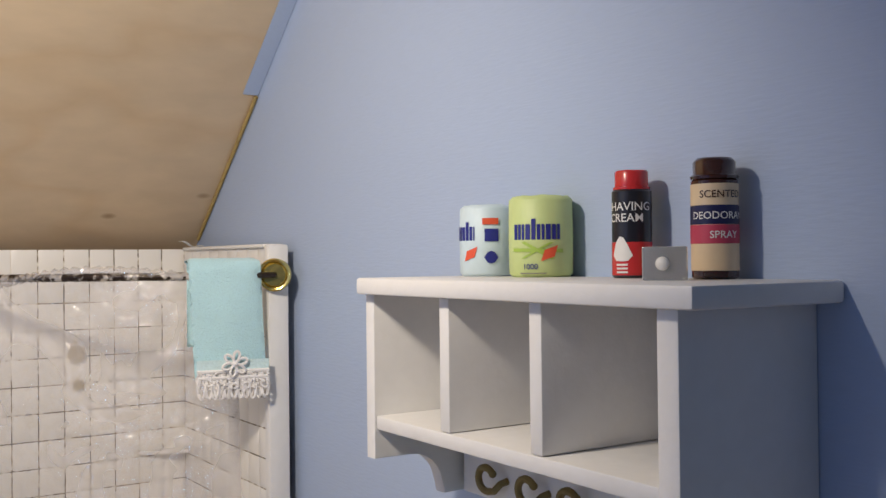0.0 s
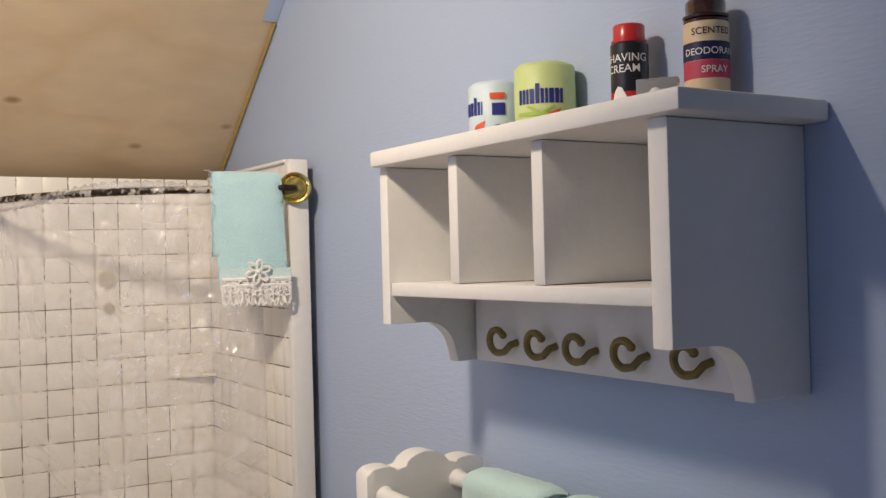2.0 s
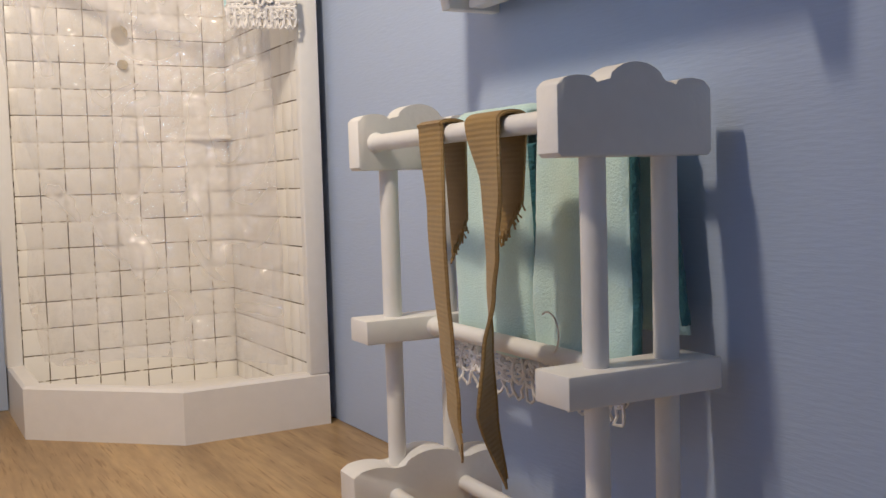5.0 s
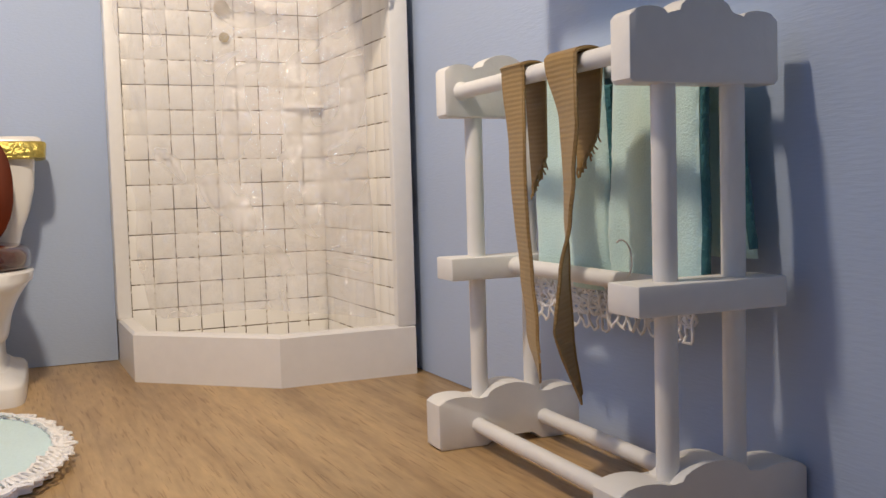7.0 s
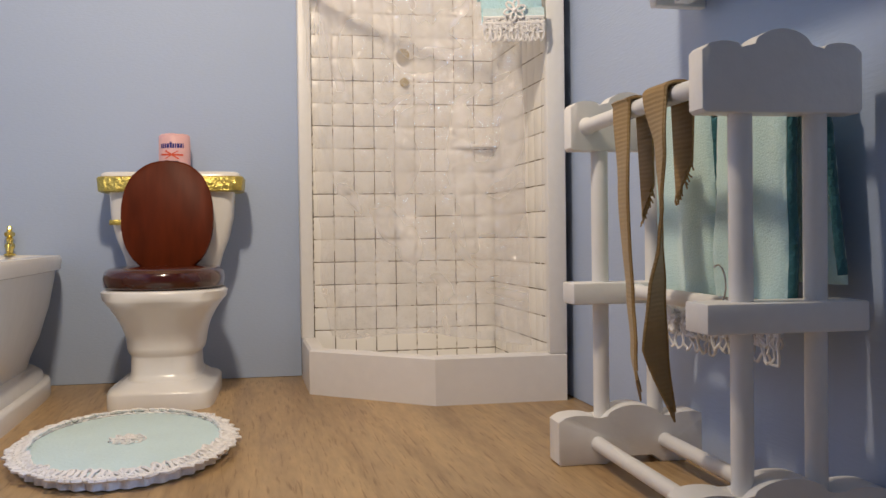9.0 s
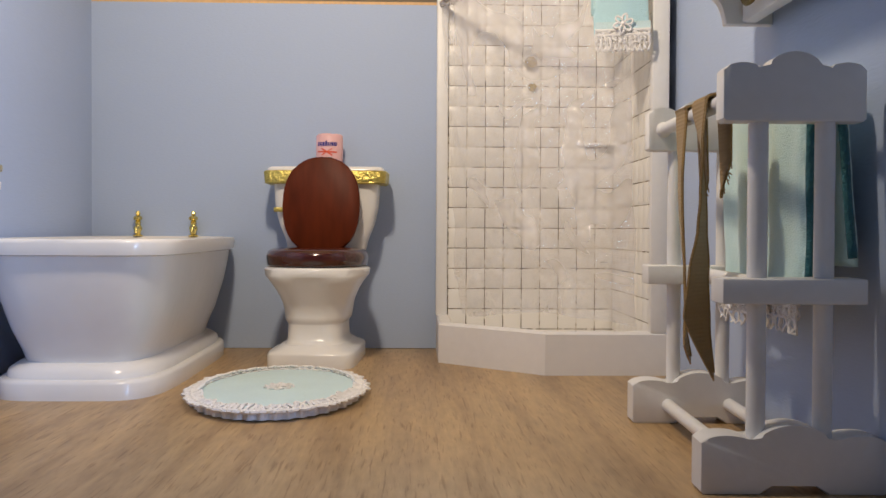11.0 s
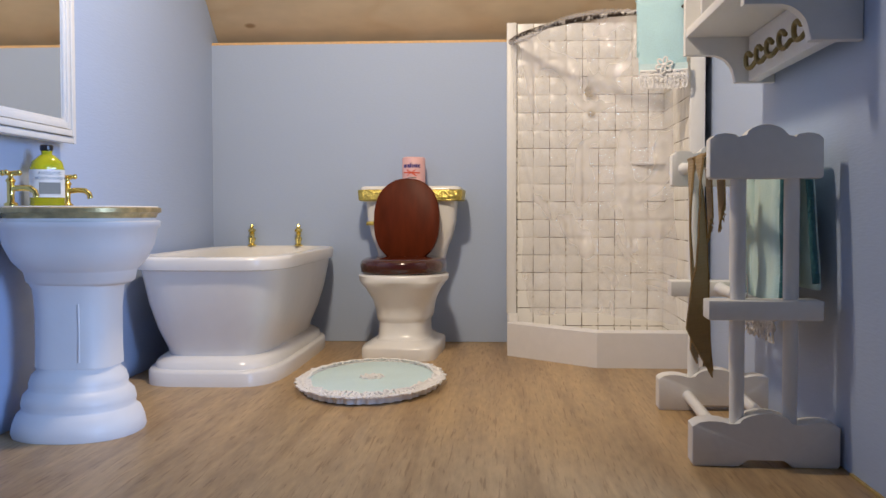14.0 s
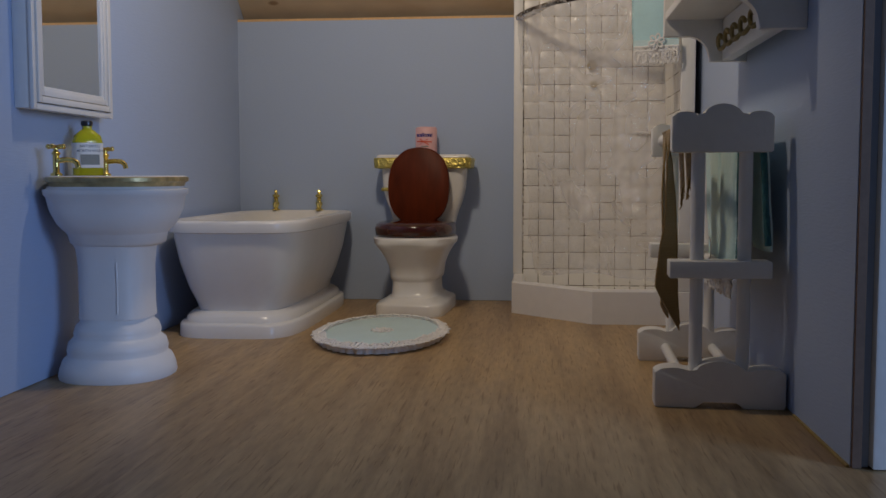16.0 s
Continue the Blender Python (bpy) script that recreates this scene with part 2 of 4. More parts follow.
def loft(bm, rings, seg=40, cap=(True, True)):
    """Stacked rounded outlines: (cx, cy, z, rx, ry, power); power 2 is an ellipse, more is squarer."""
    made = []
    for cx, cy, z, rx, ry, power in rings:
        ring = []
        for k in range(seg):
            a = 2 * math.pi * k / seg
            c, s = math.cos(a), math.sin(a)
            ring.append(bm.verts.new((cx + rx * math.copysign(abs(c) ** (2 / power), c), cy + ry * math.copysign(abs(s) ** (2 / power), s), z)))
        made.append(ring)
    for a, b in zip(made, made[1:]):
        for k in range(seg):
            bm.faces.new((a[k], a[(k + 1) % seg], b[(k + 1) % seg], b[k]))
    if cap[0]:
        bm.faces.new(made[0][::-1])
    if cap[1]:
        bm.faces.new(made[-1])
    return bm


def lathe(bm, profile, at=(0, 0, 0), seg=24, cap=(True, True)):
    return loft(bm, [(at[0], at[1], at[2] + z, r, r, 2) for r, z in profile], seg, cap)


def sheet(bm, nu, nv, spot, thick=0.0):
    """A cloth: spot(u, v) for u, v in 0..1; thick gives it two sides."""
    grid = [[bm.verts.new(spot(i / nu, j / nv)) for j in range(nv + 1)] for i in range(nu + 1)]
    faces = [bm.faces.new((grid[i][j], grid[i + 1][j], grid[i + 1][j + 1], grid[i][j + 1])) for i in range(nu) for j in range(nv)]
    if thick:
        bm.normal_update()
        bmesh.ops.solidify(bm, geom=faces, thickness=thick)
    return bm


def padded(bm, nu, nv, spot, half):
    """A soft cloth of the given half thickness with round edges and a napped skin."""
    ring = []
    for j in range(nv + 1):
        v = j / nv
        loop = []
        for side in (1, -1):
            for i in range(nu + 1):
                u = i / nu if side == 1 else 1 - i / nu
                u1 = 0.5 - 0.5 * math.cos(math.pi * u)
                u1 = 0.5 * u + 0.5 * u1
                p = spot(u1, v)
                e = 1e-3
                du = spot(min(1, u1 + e), v) - spot(max(0, u1 - e), v)
                dv = spot(u1, min(1, v + e)) - spot(u1, max(0, v - e))
                nrm = du.cross(dv).normalized()
                edge = min(1, 4 * (1 - abs(2 * u1 - 1)) + 0.0) * min(1, 0.35 + 12 * min(v, 1 - v))
                t = half * math.sqrt(max(0, 1 - (1 - edge) ** 2)) * side
                loop.append(bm.verts.new(p + nrm * (t + 0.0016 * side * noise.noise(p * 160))))
        ring.append(loop)
    m = len(ring[0])
    for a, b in zip(ring, ring[1:]):
        for k in range(m):
            bm.faces.new((a[k], a[(k + 1) % m], b[(k + 1) % m], b[k]))
    bm.faces.new(ring[0])
    bm.faces.new(ring[-1])
    bmesh.ops.remove_doubles(bm, verts=bm.verts, dist=1e-5)
    bmesh.ops.recalc_face_normals(bm, faces=bm.faces)
    return bm


def arc(cx, cy, r, a0, a1, n=8):
    return [(cx + r * math.cos(radians(a0 + (a1 - a0) * i / n)), cy + r * math.sin(radians(a0 + (a1 - a0) * i / n))) for i in range(n + 1)]


B = bmesh.new

# ---- the room ----
FRONT = -0.3
structure("floor", box(B(), XL - 0.1, XR + 0.12, FRONT, YB + 0.3, -0.1, 0), FLOOR, "oak-look wooden floor with brown grain")
structure("wall_back", box(B(), XL, XR, YB, YB + 0.04, 0.002, 1.462), WALL, "pale blue card back wall")
structure("trim_back", box(B(), XL, XR, YB + 0.001, YB + 0.04, 1.462, 1.474), EDGE, "raw wooden top edge of the back wall")


def slope(y):
    return 1.572 - 0.815 * (y - 3.483)


YE = 3.72
side = [(YF, 0.002), (YE, 0.002), (YE, slope(YE) + 0.03), (YF, slope(YF) + 0.03)]
structure("wall_right", prism(B(), side, "x", XR, XR + 0.04), WALL, "pale blue textured card wall")
structure("wall_left", prism(B(), side, "x", XL - 0.06, XL), WALL, "pale blue textured card wall")
structure("trim_right", box(B(), XR + 0.002, XR + 0.022, YF - 0.012, YF - 0.001, 0.002, slope(YF)), BROWN, "dark brown wooden edge of the wall")
structure("trim_corner", box(B(), XR + 0.041, XR + 0.12, YF - 0.026, YF + 0.4, 0.002, slope(YF), 0.006), WHITE, "white painted upright at the wall's edge")
ceil = [(YF - 0.3, slope(YF - 0.3)), (YE, slope(YE)), (YE, slope(YE) + 0.08), (YF - 0.3, slope(YF - 0.3) + 0.08)]
structure("ceiling", prism(B(), ceil, "x", XL + 0.001, XR - 0.001), PLY, "sloping bare plywood roof with stains")
# the blue paper laps over the slope above a torn corner
structure("trim_paper", prism(B(), [(2.955, slope(2.955) - 0.006), (2.2, slope(2.2) - 0.006), (2.2, slope(2.2) - 0.002), (2.955, slope(2.955) - 0.002)], "x", XR - 0.05, XR - 0.002), WALL, "blue paper lapping onto the plywood")
structure("trim_slope", tube(B(), [(XR - 0.008, 2.955, slope(2.955) - 0.01), (XR - 0.008, YB, slope(YB) - 0.01)], 0.006), GLUE, "yellowed glue line along the roof")

# ---- shower ----
shower = thing("shower", "white corner shower with square tiles and low tray", "shower", (0, 0, 0))
X0, X1, Y0, Y1 = 0.836, 1.626, 2.682, 3.46
plan = [(X0, Y1), (X0, 3.024), (1.2, Y0), (X1, Y0), (X1, Y1)]


def inset(points, d):
    """The outline moved inwards by d."""
    out = []
    n = len(points)
    for i in range(n):
        p, q, r = (Vector(points[(i + k) % n]) for k in (-1, 0, 1))
        a, b = (q - p).normalized(), (r - q).normalized()
        na, nb = Vector((-a.y, a.x)), Vector((-b.y, b.x))
        out.append(tuple(q + (na + nb) * d / (1 + na.dot(nb))))
    return out


bm = B()
def rim(d, back):
    """The tray's outline, moved in by d along its open sides and by back along the walls."""
    return [(X0 + d, Y1 - back), (X0 + d, 3.024 + d * 0.42), (1.2 + d * 0.41, Y0 + d), (X1 - back, Y0 + d), (X1 - back, Y1 - back)]


zt, zf = 0.152, 0.035
rings = [[bm.verts.new((x, y, z)) for x, y in pts] for pts, z in ((rim(0, 0), 0.0), (rim(0, 0), zt - 0.008), (rim(0.008, 0.008), zt), (rim(0.047, 0.030), zt), (rim(0.055, 0.040), zt - 0.01), (rim(0.070, 0.043), zf))]
for a, b in zip(rings, rings[1:]):
    for k in range(5):
        bm.faces.new((a[k], a[(k + 1) % 5], b[(k + 1) % 5], b[k]))
bm.faces.new(rings[0][::-1])
bm.faces.new(rings[-1])
part("tray", bm, TRAY, shower, sharp=20)
ZT = 1.537
part("back_panel", box(B(), X0, X1, Y1 - 0.045, Y1 - 0.002, 0.01, ZT, 0.002), GROUT, shower, "brown-grouted backing of the tiles")
part("side_panel", box(B(), X1 - 0.045, X1 - 0.002, Y0 + 0.036, Y1 - 0.046, 0.01, ZT, 0.002), GROUT, shower, "brown-grouted backing of the tiles")
part("post", box(B(), X0 - 0.003, X0 + 0.045, Y1 - 0.068, Y1 + 0.001, zt - 0.004, ZT + 0.004, 0.006), WHITE, shower, "white left edge post")
part("post", box(B(), X1 - 0.058, X1 + 0.003, Y0, Y0 + 0.035, zt - 0.004, ZT + 0.004, 0.006), WHITE, shower, "white right edge post")
part("top_edge", box(B(), X1 - 0.058, X1 + 0.003, Y0 + 0.036, Y1 - 0.07, ZT - 0.004, ZT + 0.006, 0.003), WHITE, shower, "white top edge")

# ---- shower curtain and rod ----
def bezier(p, n):
    a, b, c, d = (Vector(v) for v in p)
    return [(1 - t) ** 3 * a + 3 * t * (1 - t) ** 2 * b + 3 * t * t * (1 - t) * c + t ** 3 * d for t in (i / n for i in range(n + 1))]


RODLINE = bezier(((0.852, 3.40, 1.452), (0.90, 3.15, 1.455), (1.12, 2.76, 1.456), (1.580, 2.70, 1.457)), 40)
curtain_rod = thing("curtain_rod", "dark metal curtain rod with gold end knob on the shower", "curtain rod")
part("bar", tube(B(), RODLINE, 0.011, 10), FLECK, curtain_rod, "dark bar with silvery flecks")
face = Vector((-0.45, -0.89, 0))
hub = Vector((1.582, 2.672, 1.457))
bm = rod(B(), hub + face * -0.004, hub + face * 0.010, 0.046, 0.044, 28)
rod(bm, hub + face * 0.010, hub + face * 0.018, 0.036, 0.030, 24)
tube(bm, [hub + face * 0.010 + 0.040 * (Vector((face.y, -face.x, 0)) * math.cos(q) + Vector((0, 0, math.sin(q)))) for q in (2 * math.pi * t / 28 for t in range(28))], 0.005, 6, True)
part("rosette", bm, BRASS, curtain_rod, "round brass end rosette")
bm = tube(B(), [RODLINE[-1] + Vector((-0.05, -0.01, 0)), hub + face * 0.03 + Vector((-0.03, 0, 0)), hub + face * 0.028, hub + face * 0.012], 0.008, 10)
part("bar_end", bm, DARK, curtain_rod)

film = bpy.data.materials.new("clear_film")
film.use_nodes = True
n, l = film.node_tree.nodes, film.node_tree.links
n.remove(n["Principled BSDF"])
clear, gloss, haze = n.new("ShaderNodeBsdfTransparent"), n.new("ShaderNodeBsdfGlossy"), n.new("ShaderNodeBsdfDiffuse")
gloss.inputs["Roughness"].default_value = 0.10
haze.inputs["Color"].default_value = (0.88, 0.83, 0.79, 1)
clear.inputs["Color"].default_value = (0.97, 0.97, 0.98, 1)
co, wob, bmp = n.new("ShaderNodeTexCoord"), n.new("ShaderNodeTexNoise"), n.new("ShaderNodeBump")
wob.inputs["Scale"].default_value, wob.inputs["Detail"].default_value = 26 / S, 5
bmp.inputs["Strength"].default_value, bmp.inputs["Distance"].default_value = 0.8, 0.02 * S
l.new(co.outputs["Object"], wob.inputs["Vector"])
crease, fold_mix = n.new("ShaderNodeTexVoronoi"), n.new("ShaderNodeMath")
crease.inputs["Scale"].default_value = 30 / S
crease.feature = "DISTANCE_TO_EDGE"
fold_mix.operation = "MULTIPLY_ADD"
fold_mix.inputs[1].default_value = 0.7
l.new(co.outputs["Object"], crease.inputs["Vector"])
l.new(crease.outputs["Distance"], fold_mix.inputs[0])
l.new(wob.outputs["Fac"], fold_mix.inputs[2])
l.new(fold_mix.outputs[0], bmp.inputs["Height"])
l.new(bmp.outputs["Normal"], gloss.inputs["Normal"])
m1, m2 = n.new("ShaderNodeMixShader"), n.new("ShaderNodeMixShader")
m1.inputs[0].default_value = 0.16
hz = n.new("ShaderNodeMapRange")
hz.inputs["From Min"].default_value, hz.inputs["From Max"].default_value = 0.4, 0.75
hz.inputs["To Min"].default_value, hz.inputs["To Max"].default_value = 0.12, 0.44
slow = n.new("ShaderNodeTexNoise")
slow.inputs["Scale"].default_value, slow.inputs["Detail"].default_value, slow.inputs["Distortion"].default_value = 3.5 / S, 2, 1.2
l.new(co.outputs["Object"], slow.inputs["Vector"])
l.new(slow.outputs["Fac"], hz.inputs["Value"])
l.new(hz.outputs["Result"], m2.inputs[0])
l.new(clear.outputs[0], m1.inputs[1])
l.new(gloss.outputs[0], m1.inputs[2])
l.new(m1.outputs[0], m2.inputs[1])
l.new(haze.outputs[0], m2.inputs[2])
l.new(m2.outputs[0], n["Material Output"].inputs["Surface"])
FILM = film

curtain = thing("shower_curtain", "clear crinkled plastic shower curtain on a rod", "shower curtain")


def hang(u, v):
    f = u * 0.93 * 40
    i = min(39, int(f))
    p = RODLINE[i].lerp(RODLINE[i + 1], f - i)
    w = 0.003 + 0.007 * v
    out = Vector((-0.6, -0.8, 0)) * (w * math.sin(u * 34 + 1.3 * math.sin(5 * v)) + 0.030 * noise.noise((u * 7, v * 6, 0)) * (0.15 + v) + 0.009 * noise.noise((u * 20, v * 16, 4)))
    back = Vector((0.10, 0.16, 0)) * (v * 0.7)
    return p + out + back + Vector((0, 0, -0.004 - 1.278 * v - 0.02 * math.sin(u * 7)))


ob = part("film", sheet(B(), 140, 110, hang), FILM, curtain, "clear plastic film", 180)
ob.visible_shadow = False
part("hem", tube(B(), [hang(i / 90, 0) + Vector((-0.002, -0.003, 0.002 + 0.004 * math.sin(i * 2.3))) for i in range(86)], 0.011, 8), FILM, curtain, "crinkled clear hem round the rod", 180)


# ---- lace and small trimmings ----
def lace_strip(bm, a, b, height, scallops, r=0.0035, seed=0):
    """A run of looped thread from a to b, hanging by height."""
    rnd = random.Random(seed)
    a, b = Vector(a), Vector(b)
    along = (b - a) / scallops
    out = along.normalized().cross(Vector((0, 0, 1)))
    for i in range(scallops):
        c = a + along * (i + 0.5)
        w = along.length * 0.56
        for k, (h, s) in enumerate(((0.5, 1.0), (0.95, 0.8), (0.28, 0.55))):
            pts = []
            for t in range(11):
                q = 2 * math.pi * t / 11
                pts.append(c + along.normalized() * (w * s * math.cos(q)) + Vector((0, 0, -height * h * (0.55 + 0.45 * math.sin(q)))) + out * (0.006 * rnd.uniform(-1, 1)))
            tube(bm, pts, r, 5, True)
    tube(bm, [a + (b - a) * t / 12 + out * 0.002 for t in range(13)], r * 1.6, 6)
    return bm


def flower(bm, centre, right, up, r, cord=0.004, petals=6):
    centre, right, up = Vector(centre), Vector(right).normalized(), Vector(up).normalized()
    front = right.cross(up)
    for k in range(petals):
        a = 2 * math.pi * k / petals + 0.3
        d = right * math.cos(a) + up * math.sin(a)
        s = right * -math.sin(a) + up * math.cos(a)
        pts = [centre + d * (r * (0.58 + 0.42 * math.cos(q))) + s * (r * 0.24 * math.sin(q)) + front * 0.004 for q in (2 * math.pi * t / 10 for t in range(10))]
        tube(bm, pts, cord, 5, True)
    ball(bm, centre + front * 0.005, cord * 1.8, seg=8)
    return bm


# ---- guest towel over the curtain rod ----
hand_towel = thing("hand_towel", "small aqua towel with lace hem hung over the curtain rod", "towel", (0, 0, 0))


def guest(u, v):
    x = 1.351 + 0.184 * u + 0.010 * v
    ycut = 2.735 - 0.048 * u
    h = v * 0.60
    # up the back, over the rod, down the front
    if h < 0.22:
        return Vector((1.363 + 0.184 * u, ycut + 0.018, 1.487 - 0.22 + h))
    if h < 0.26:
        a = (h - 0.22) / 0.04 * math.pi
        return Vector((x, ycut + 0.018 * math.cos(a), 1.487 + 0.012 * math.sin(a)))
    d = h - 0.26
    return Vector((x + 0.02 * d, ycut - 0.018 - 0.03 * d + 0.004 * math.sin(6 * u + 8 * d), 1.487 - d * 0.90))


AQUA = material("aqua_terry", (0.53, 0.79, 0.84), 0.95, grain=260, stain=9, vary=0.08, bump=0.6, sheen=0.4)
part("cloth", padded(B(), 12, 60, guest, 0.006), AQUA, hand_towel, "aqua terry cloth", 180)
bm = B()
c0, c1 = guest(0, 1), guest(1, 1)
lace_strip(bm, c0 + Vector((0, -0.016, 0.022)), c1 + Vector((0, -0.016, 0.022)), 0.075, 9, 0.0032, 3)
lace_strip(bm, c0 + Vector((0.004, -0.018, 0.005)), c1 + Vector((-0.004, -0.018, 0.005)), 0.06, 11, 0.003, 6)
part("lace_hem", bm, LACE, hand_towel, "white looped lace hem")
part("satin_band", sheet(B(), 10, 3, lambda u, v: c0.lerp(c1, u) + Vector((0, -0.0135 - 0.001 * math.sin(20 * u), 0.052 - 0.034 * v)), 0.002), FELT, hand_towel, "pale satin band above the lace", 60)
bm = flower(B(), (c0 + c1) / 2 + Vector((0, -0.026, 0.042)), (1, -0.2, 0), (0, 0, 1), 0.034, 0.0042, 6)
part("flower", bm, LACE, hand_towel, "cream cord flower")

# ---- bath tub ----
tub = thing("bathtub", "white glazed freestanding bathtub on a moulded plinth", "bathtub", (-0.280, 2.81, 0))
outer = [(0, 0, z, rx, ry, p) for z, rx, ry, p in ((0.0, 0.262, 0.648, 5), (0.046, 0.262, 0.648, 5), (0.056, 0.256, 0.641, 5), (0.059, 0.242, 0.622, 5), (0.080, 0.238, 0.616, 5), (0.094, 0.222, 0.600, 4.6), (0.102, 0.206, 0.582, 4.4))]
part("plinth", loft(B(), outer, 64), CERAMIC, tub, sharp=60)
shell = [(0, 0, z, rx, ry, p) for z, rx, ry, p in ((0.098, 0.198, 0.568, 4.6), (0.13, 0.206, 0.578, 4.6), (0.20, 0.234, 0.606, 4.8), (0.30, 0.262, 0.634, 5.0), (0.40, 0.281, 0.652, 5.0), (0.424, 0.284, 0.655, 5.0), (0.428, 0.298, 0.670, 5.2), (0.462, 0.303, 0.675, 5.2), (0.474, 0.297, 0.669, 5.2), (0.476, 0.258, 0.628, 4.6), (0.465, 0.246, 0.616, 4.0), (0.30, 0.21, 0.57, 3.6), (0.17, 0.16, 0.50, 3.2))]
part("shell", loft(B(), shell, 64), CERAMIC, tub, sharp=60)


def small_tap(parent_name, label, at, turn, tall):
    """A gold pillar tap: foot, stem, cross head and a curved spout."""
    t = thing("tap", label, "tap", at, turn, "gold taps")
    k = tall / 0.11
    bm = lathe(B(), [(0.020 * k, 0), (0.020 * k, 0.008 * k), (0.011 * k, 0.014 * k), (0.011 * k, 0.072 * k), (0.016 * k, 0.076 * k), (0.008 * k, 0.086 * k), (0.008 * k, 0.094 * k)], seg=14)
    part("stem", bm, BRASS, t, sharp=60)
    bm = rod(B(), (-0.026 * k, 0, 0.100 * k), (0.026 * k, 0, 0.100 * k), 0.006 * k, seg=10)
    rod(bm, (0, -0.026 * k, 0.100 * k), (0, 0.026 * k, 0.100 * k), 0.006 * k, seg=10)
    for x, y in ((-0.026, 0), (0.026, 0), (0, -0.026), (0, 0.026)):
        ball(bm, (x * k, y * k, 0.100 * k), 0.009 * k, seg=10)
    part("cross_handle", bm, BRASS, t)
    bm = tube(B(), [(0, 0, 0.052 * k), (0, -0.035 * k, 0.056 * k), (0, -0.060 * k, 0.054 * k), (0, -0.074 * k, 0.044 * k), (0, -0.078 * k, 0.028 * k)], 0.009 * k, 10)
    part("spout", bm, BRASS, t)
    return t


def knob_tap(label, at, tall):
    """A slim cast tap: a ringed stem, a faceted knob with a finial and a curved stub of a spout."""
    t = thing("tap", label, "tap", at, 0, "gold taps")
    k = tall
    bm = lathe(B(), [(0.19 * k, 0), (0.20 * k, 0.04 * k), (0.11 * k, 0.08 * k), (0.12 * k, 0.20 * k), (0.17 * k, 0.27 * k), (0.17 * k, 0.36 * k), (0.11 * k, 0.42 * k), (0.11 * k, 0.52 * k), (0.14 * k, 0.56 * k), (0.08 * k, 0.62 * k)], seg=16)
    part("stem", bm, BRASS, t, sharp=60)
    bm = lathe(B(), [(0.08 * k, 0.60 * k), (0.17 * k, 0.67 * k), (0.18 * k, 0.76 * k), (0.10 * k, 0.82 * k), (0.07 * k, 0.85 * k), (0.10 * k, 0.91 * k), (0.06 * k, 1.0 * k)], seg=7)
    part("knob", bm, BRASS, t)
    bm = tube(B(), [(0, 0, 0.30 * k), (0.03 * k, -0.24 * k, 0.36 * k), (0.03 * k, -0.38 * k, 0.30 * k), (0.03 * k, -0.42 * k, 0.14 * k)], 0.08 * k, 10)
    part("spout", bm, BRASS, t)
    return t


# ---- toilet ----
toilet = thing("toilet", "white china toilet with raised mahogany seat lid and gold tank band", "toilet", (0.372, 3.095, 0), -3)
part("foot", loft(B(), [(0, 0.012, z, rx, ry + 0.016, p) for z, rx, ry, p in ((0, 0.163, 0.268, 7), (0.048, 0.163, 0.268, 7), (0.058, 0.158, 0.263, 6), (0.066, 0.136, 0.246, 5), (0.080, 0.120, 0.234, 4))], 40), CERAMIC, toilet, sharp=60)
bowl = [(0, 0.03, z, rx, ry, p) for z, rx, ry, p in ((0.076, 0.118, 0.232, 4), (0.088, 0.109, 0.220, 4), (0.100, 0.106, 0.210, 4), (0.150, 0.106, 0.202, 3.6), (0.156, 0.110, 0.204, 3.2), (0.163, 0.118, 0.210, 3), (0.180, 0.122, 0.212, 3), (0.205, 0.126, 0.213, 2.8))]
bowl += [(0, 0.03 - 0.045 * k, 0.205 + 0.125 * k, 0.126 + 0.022 * k + 0.040 * k ** 2.0, 0.213 + 0.033 * k, 2.7) for k in (0.2, 0.4, 0.6, 0.8, 1.0)]
bowl += [(0, -0.015, z, rx, ry, p) for z, rx, ry, p in ((0.334, 0.195, 0.250, 2.4), (0.358, 0.199, 0.251, 2.4), (0.366, 0.190, 0.244, 2.3), (0.366, 0.13, 0.18, 2.1), (0.25, 0.08, 0.12, 2))]
part("bowl", loft(B(), bowl, 48), CERAMIC, toilet, sharp=60)
tank = [(0, 0.245, z, rx, ry, 5) for z, rx, ry in ((0.30, 0.14, 0.07), (0.40, 0.150, 0.080), (0.47, 0.168, 0.086), (0.53, 0.192, 0.092), (0.60, 0.208, 0.096), (0.69, 0.214, 0.098))]
part("tank", loft(B(), tank, 48), CERAMIC, toilet, sharp=60)
part("tank_band", loft(B(), [(0, 0.24, z, rx, ry, 7) for z, rx, ry in ((0.690, 0.236, 0.108), (0.694, 0.246, 0.116), (0.738, 0.250, 0.118), (0.744, 0.246, 0.114))], 56), GOLD, toilet, "gold foil band round the tank lid", 60)
part("tank_lid", loft(B(), [(0, 0.24, z, rx, ry, 7) for z, rx, ry in ((0.744, 0.238, 0.108), (0.754, 0.236, 0.106), (0.760, 0.226, 0.098))], 56), CERAMIC, toilet, "white lid top", 60)
part("flush_lever", box(B(), -0.204, -0.130, 0.138, 0.152, 0.577, 0.595, 0.003), GOLD, toilet, "gold flush lever")
seat = [(0, -0.02, z, rx, ry, 2.3) for z, rx, ry in ((0.367, 0.176, 0.228), (0.374, 0.190, 0.240), (0.404, 0.193, 0.243), (0.424, 0.187, 0.236), (0.434, 0.170, 0.216), (0.438, 0.14, 0.18))]
part("seat", loft(B(), seat, 44), SEATWOOD, toilet, "glossy mahogany seat", 60)
bm = B()
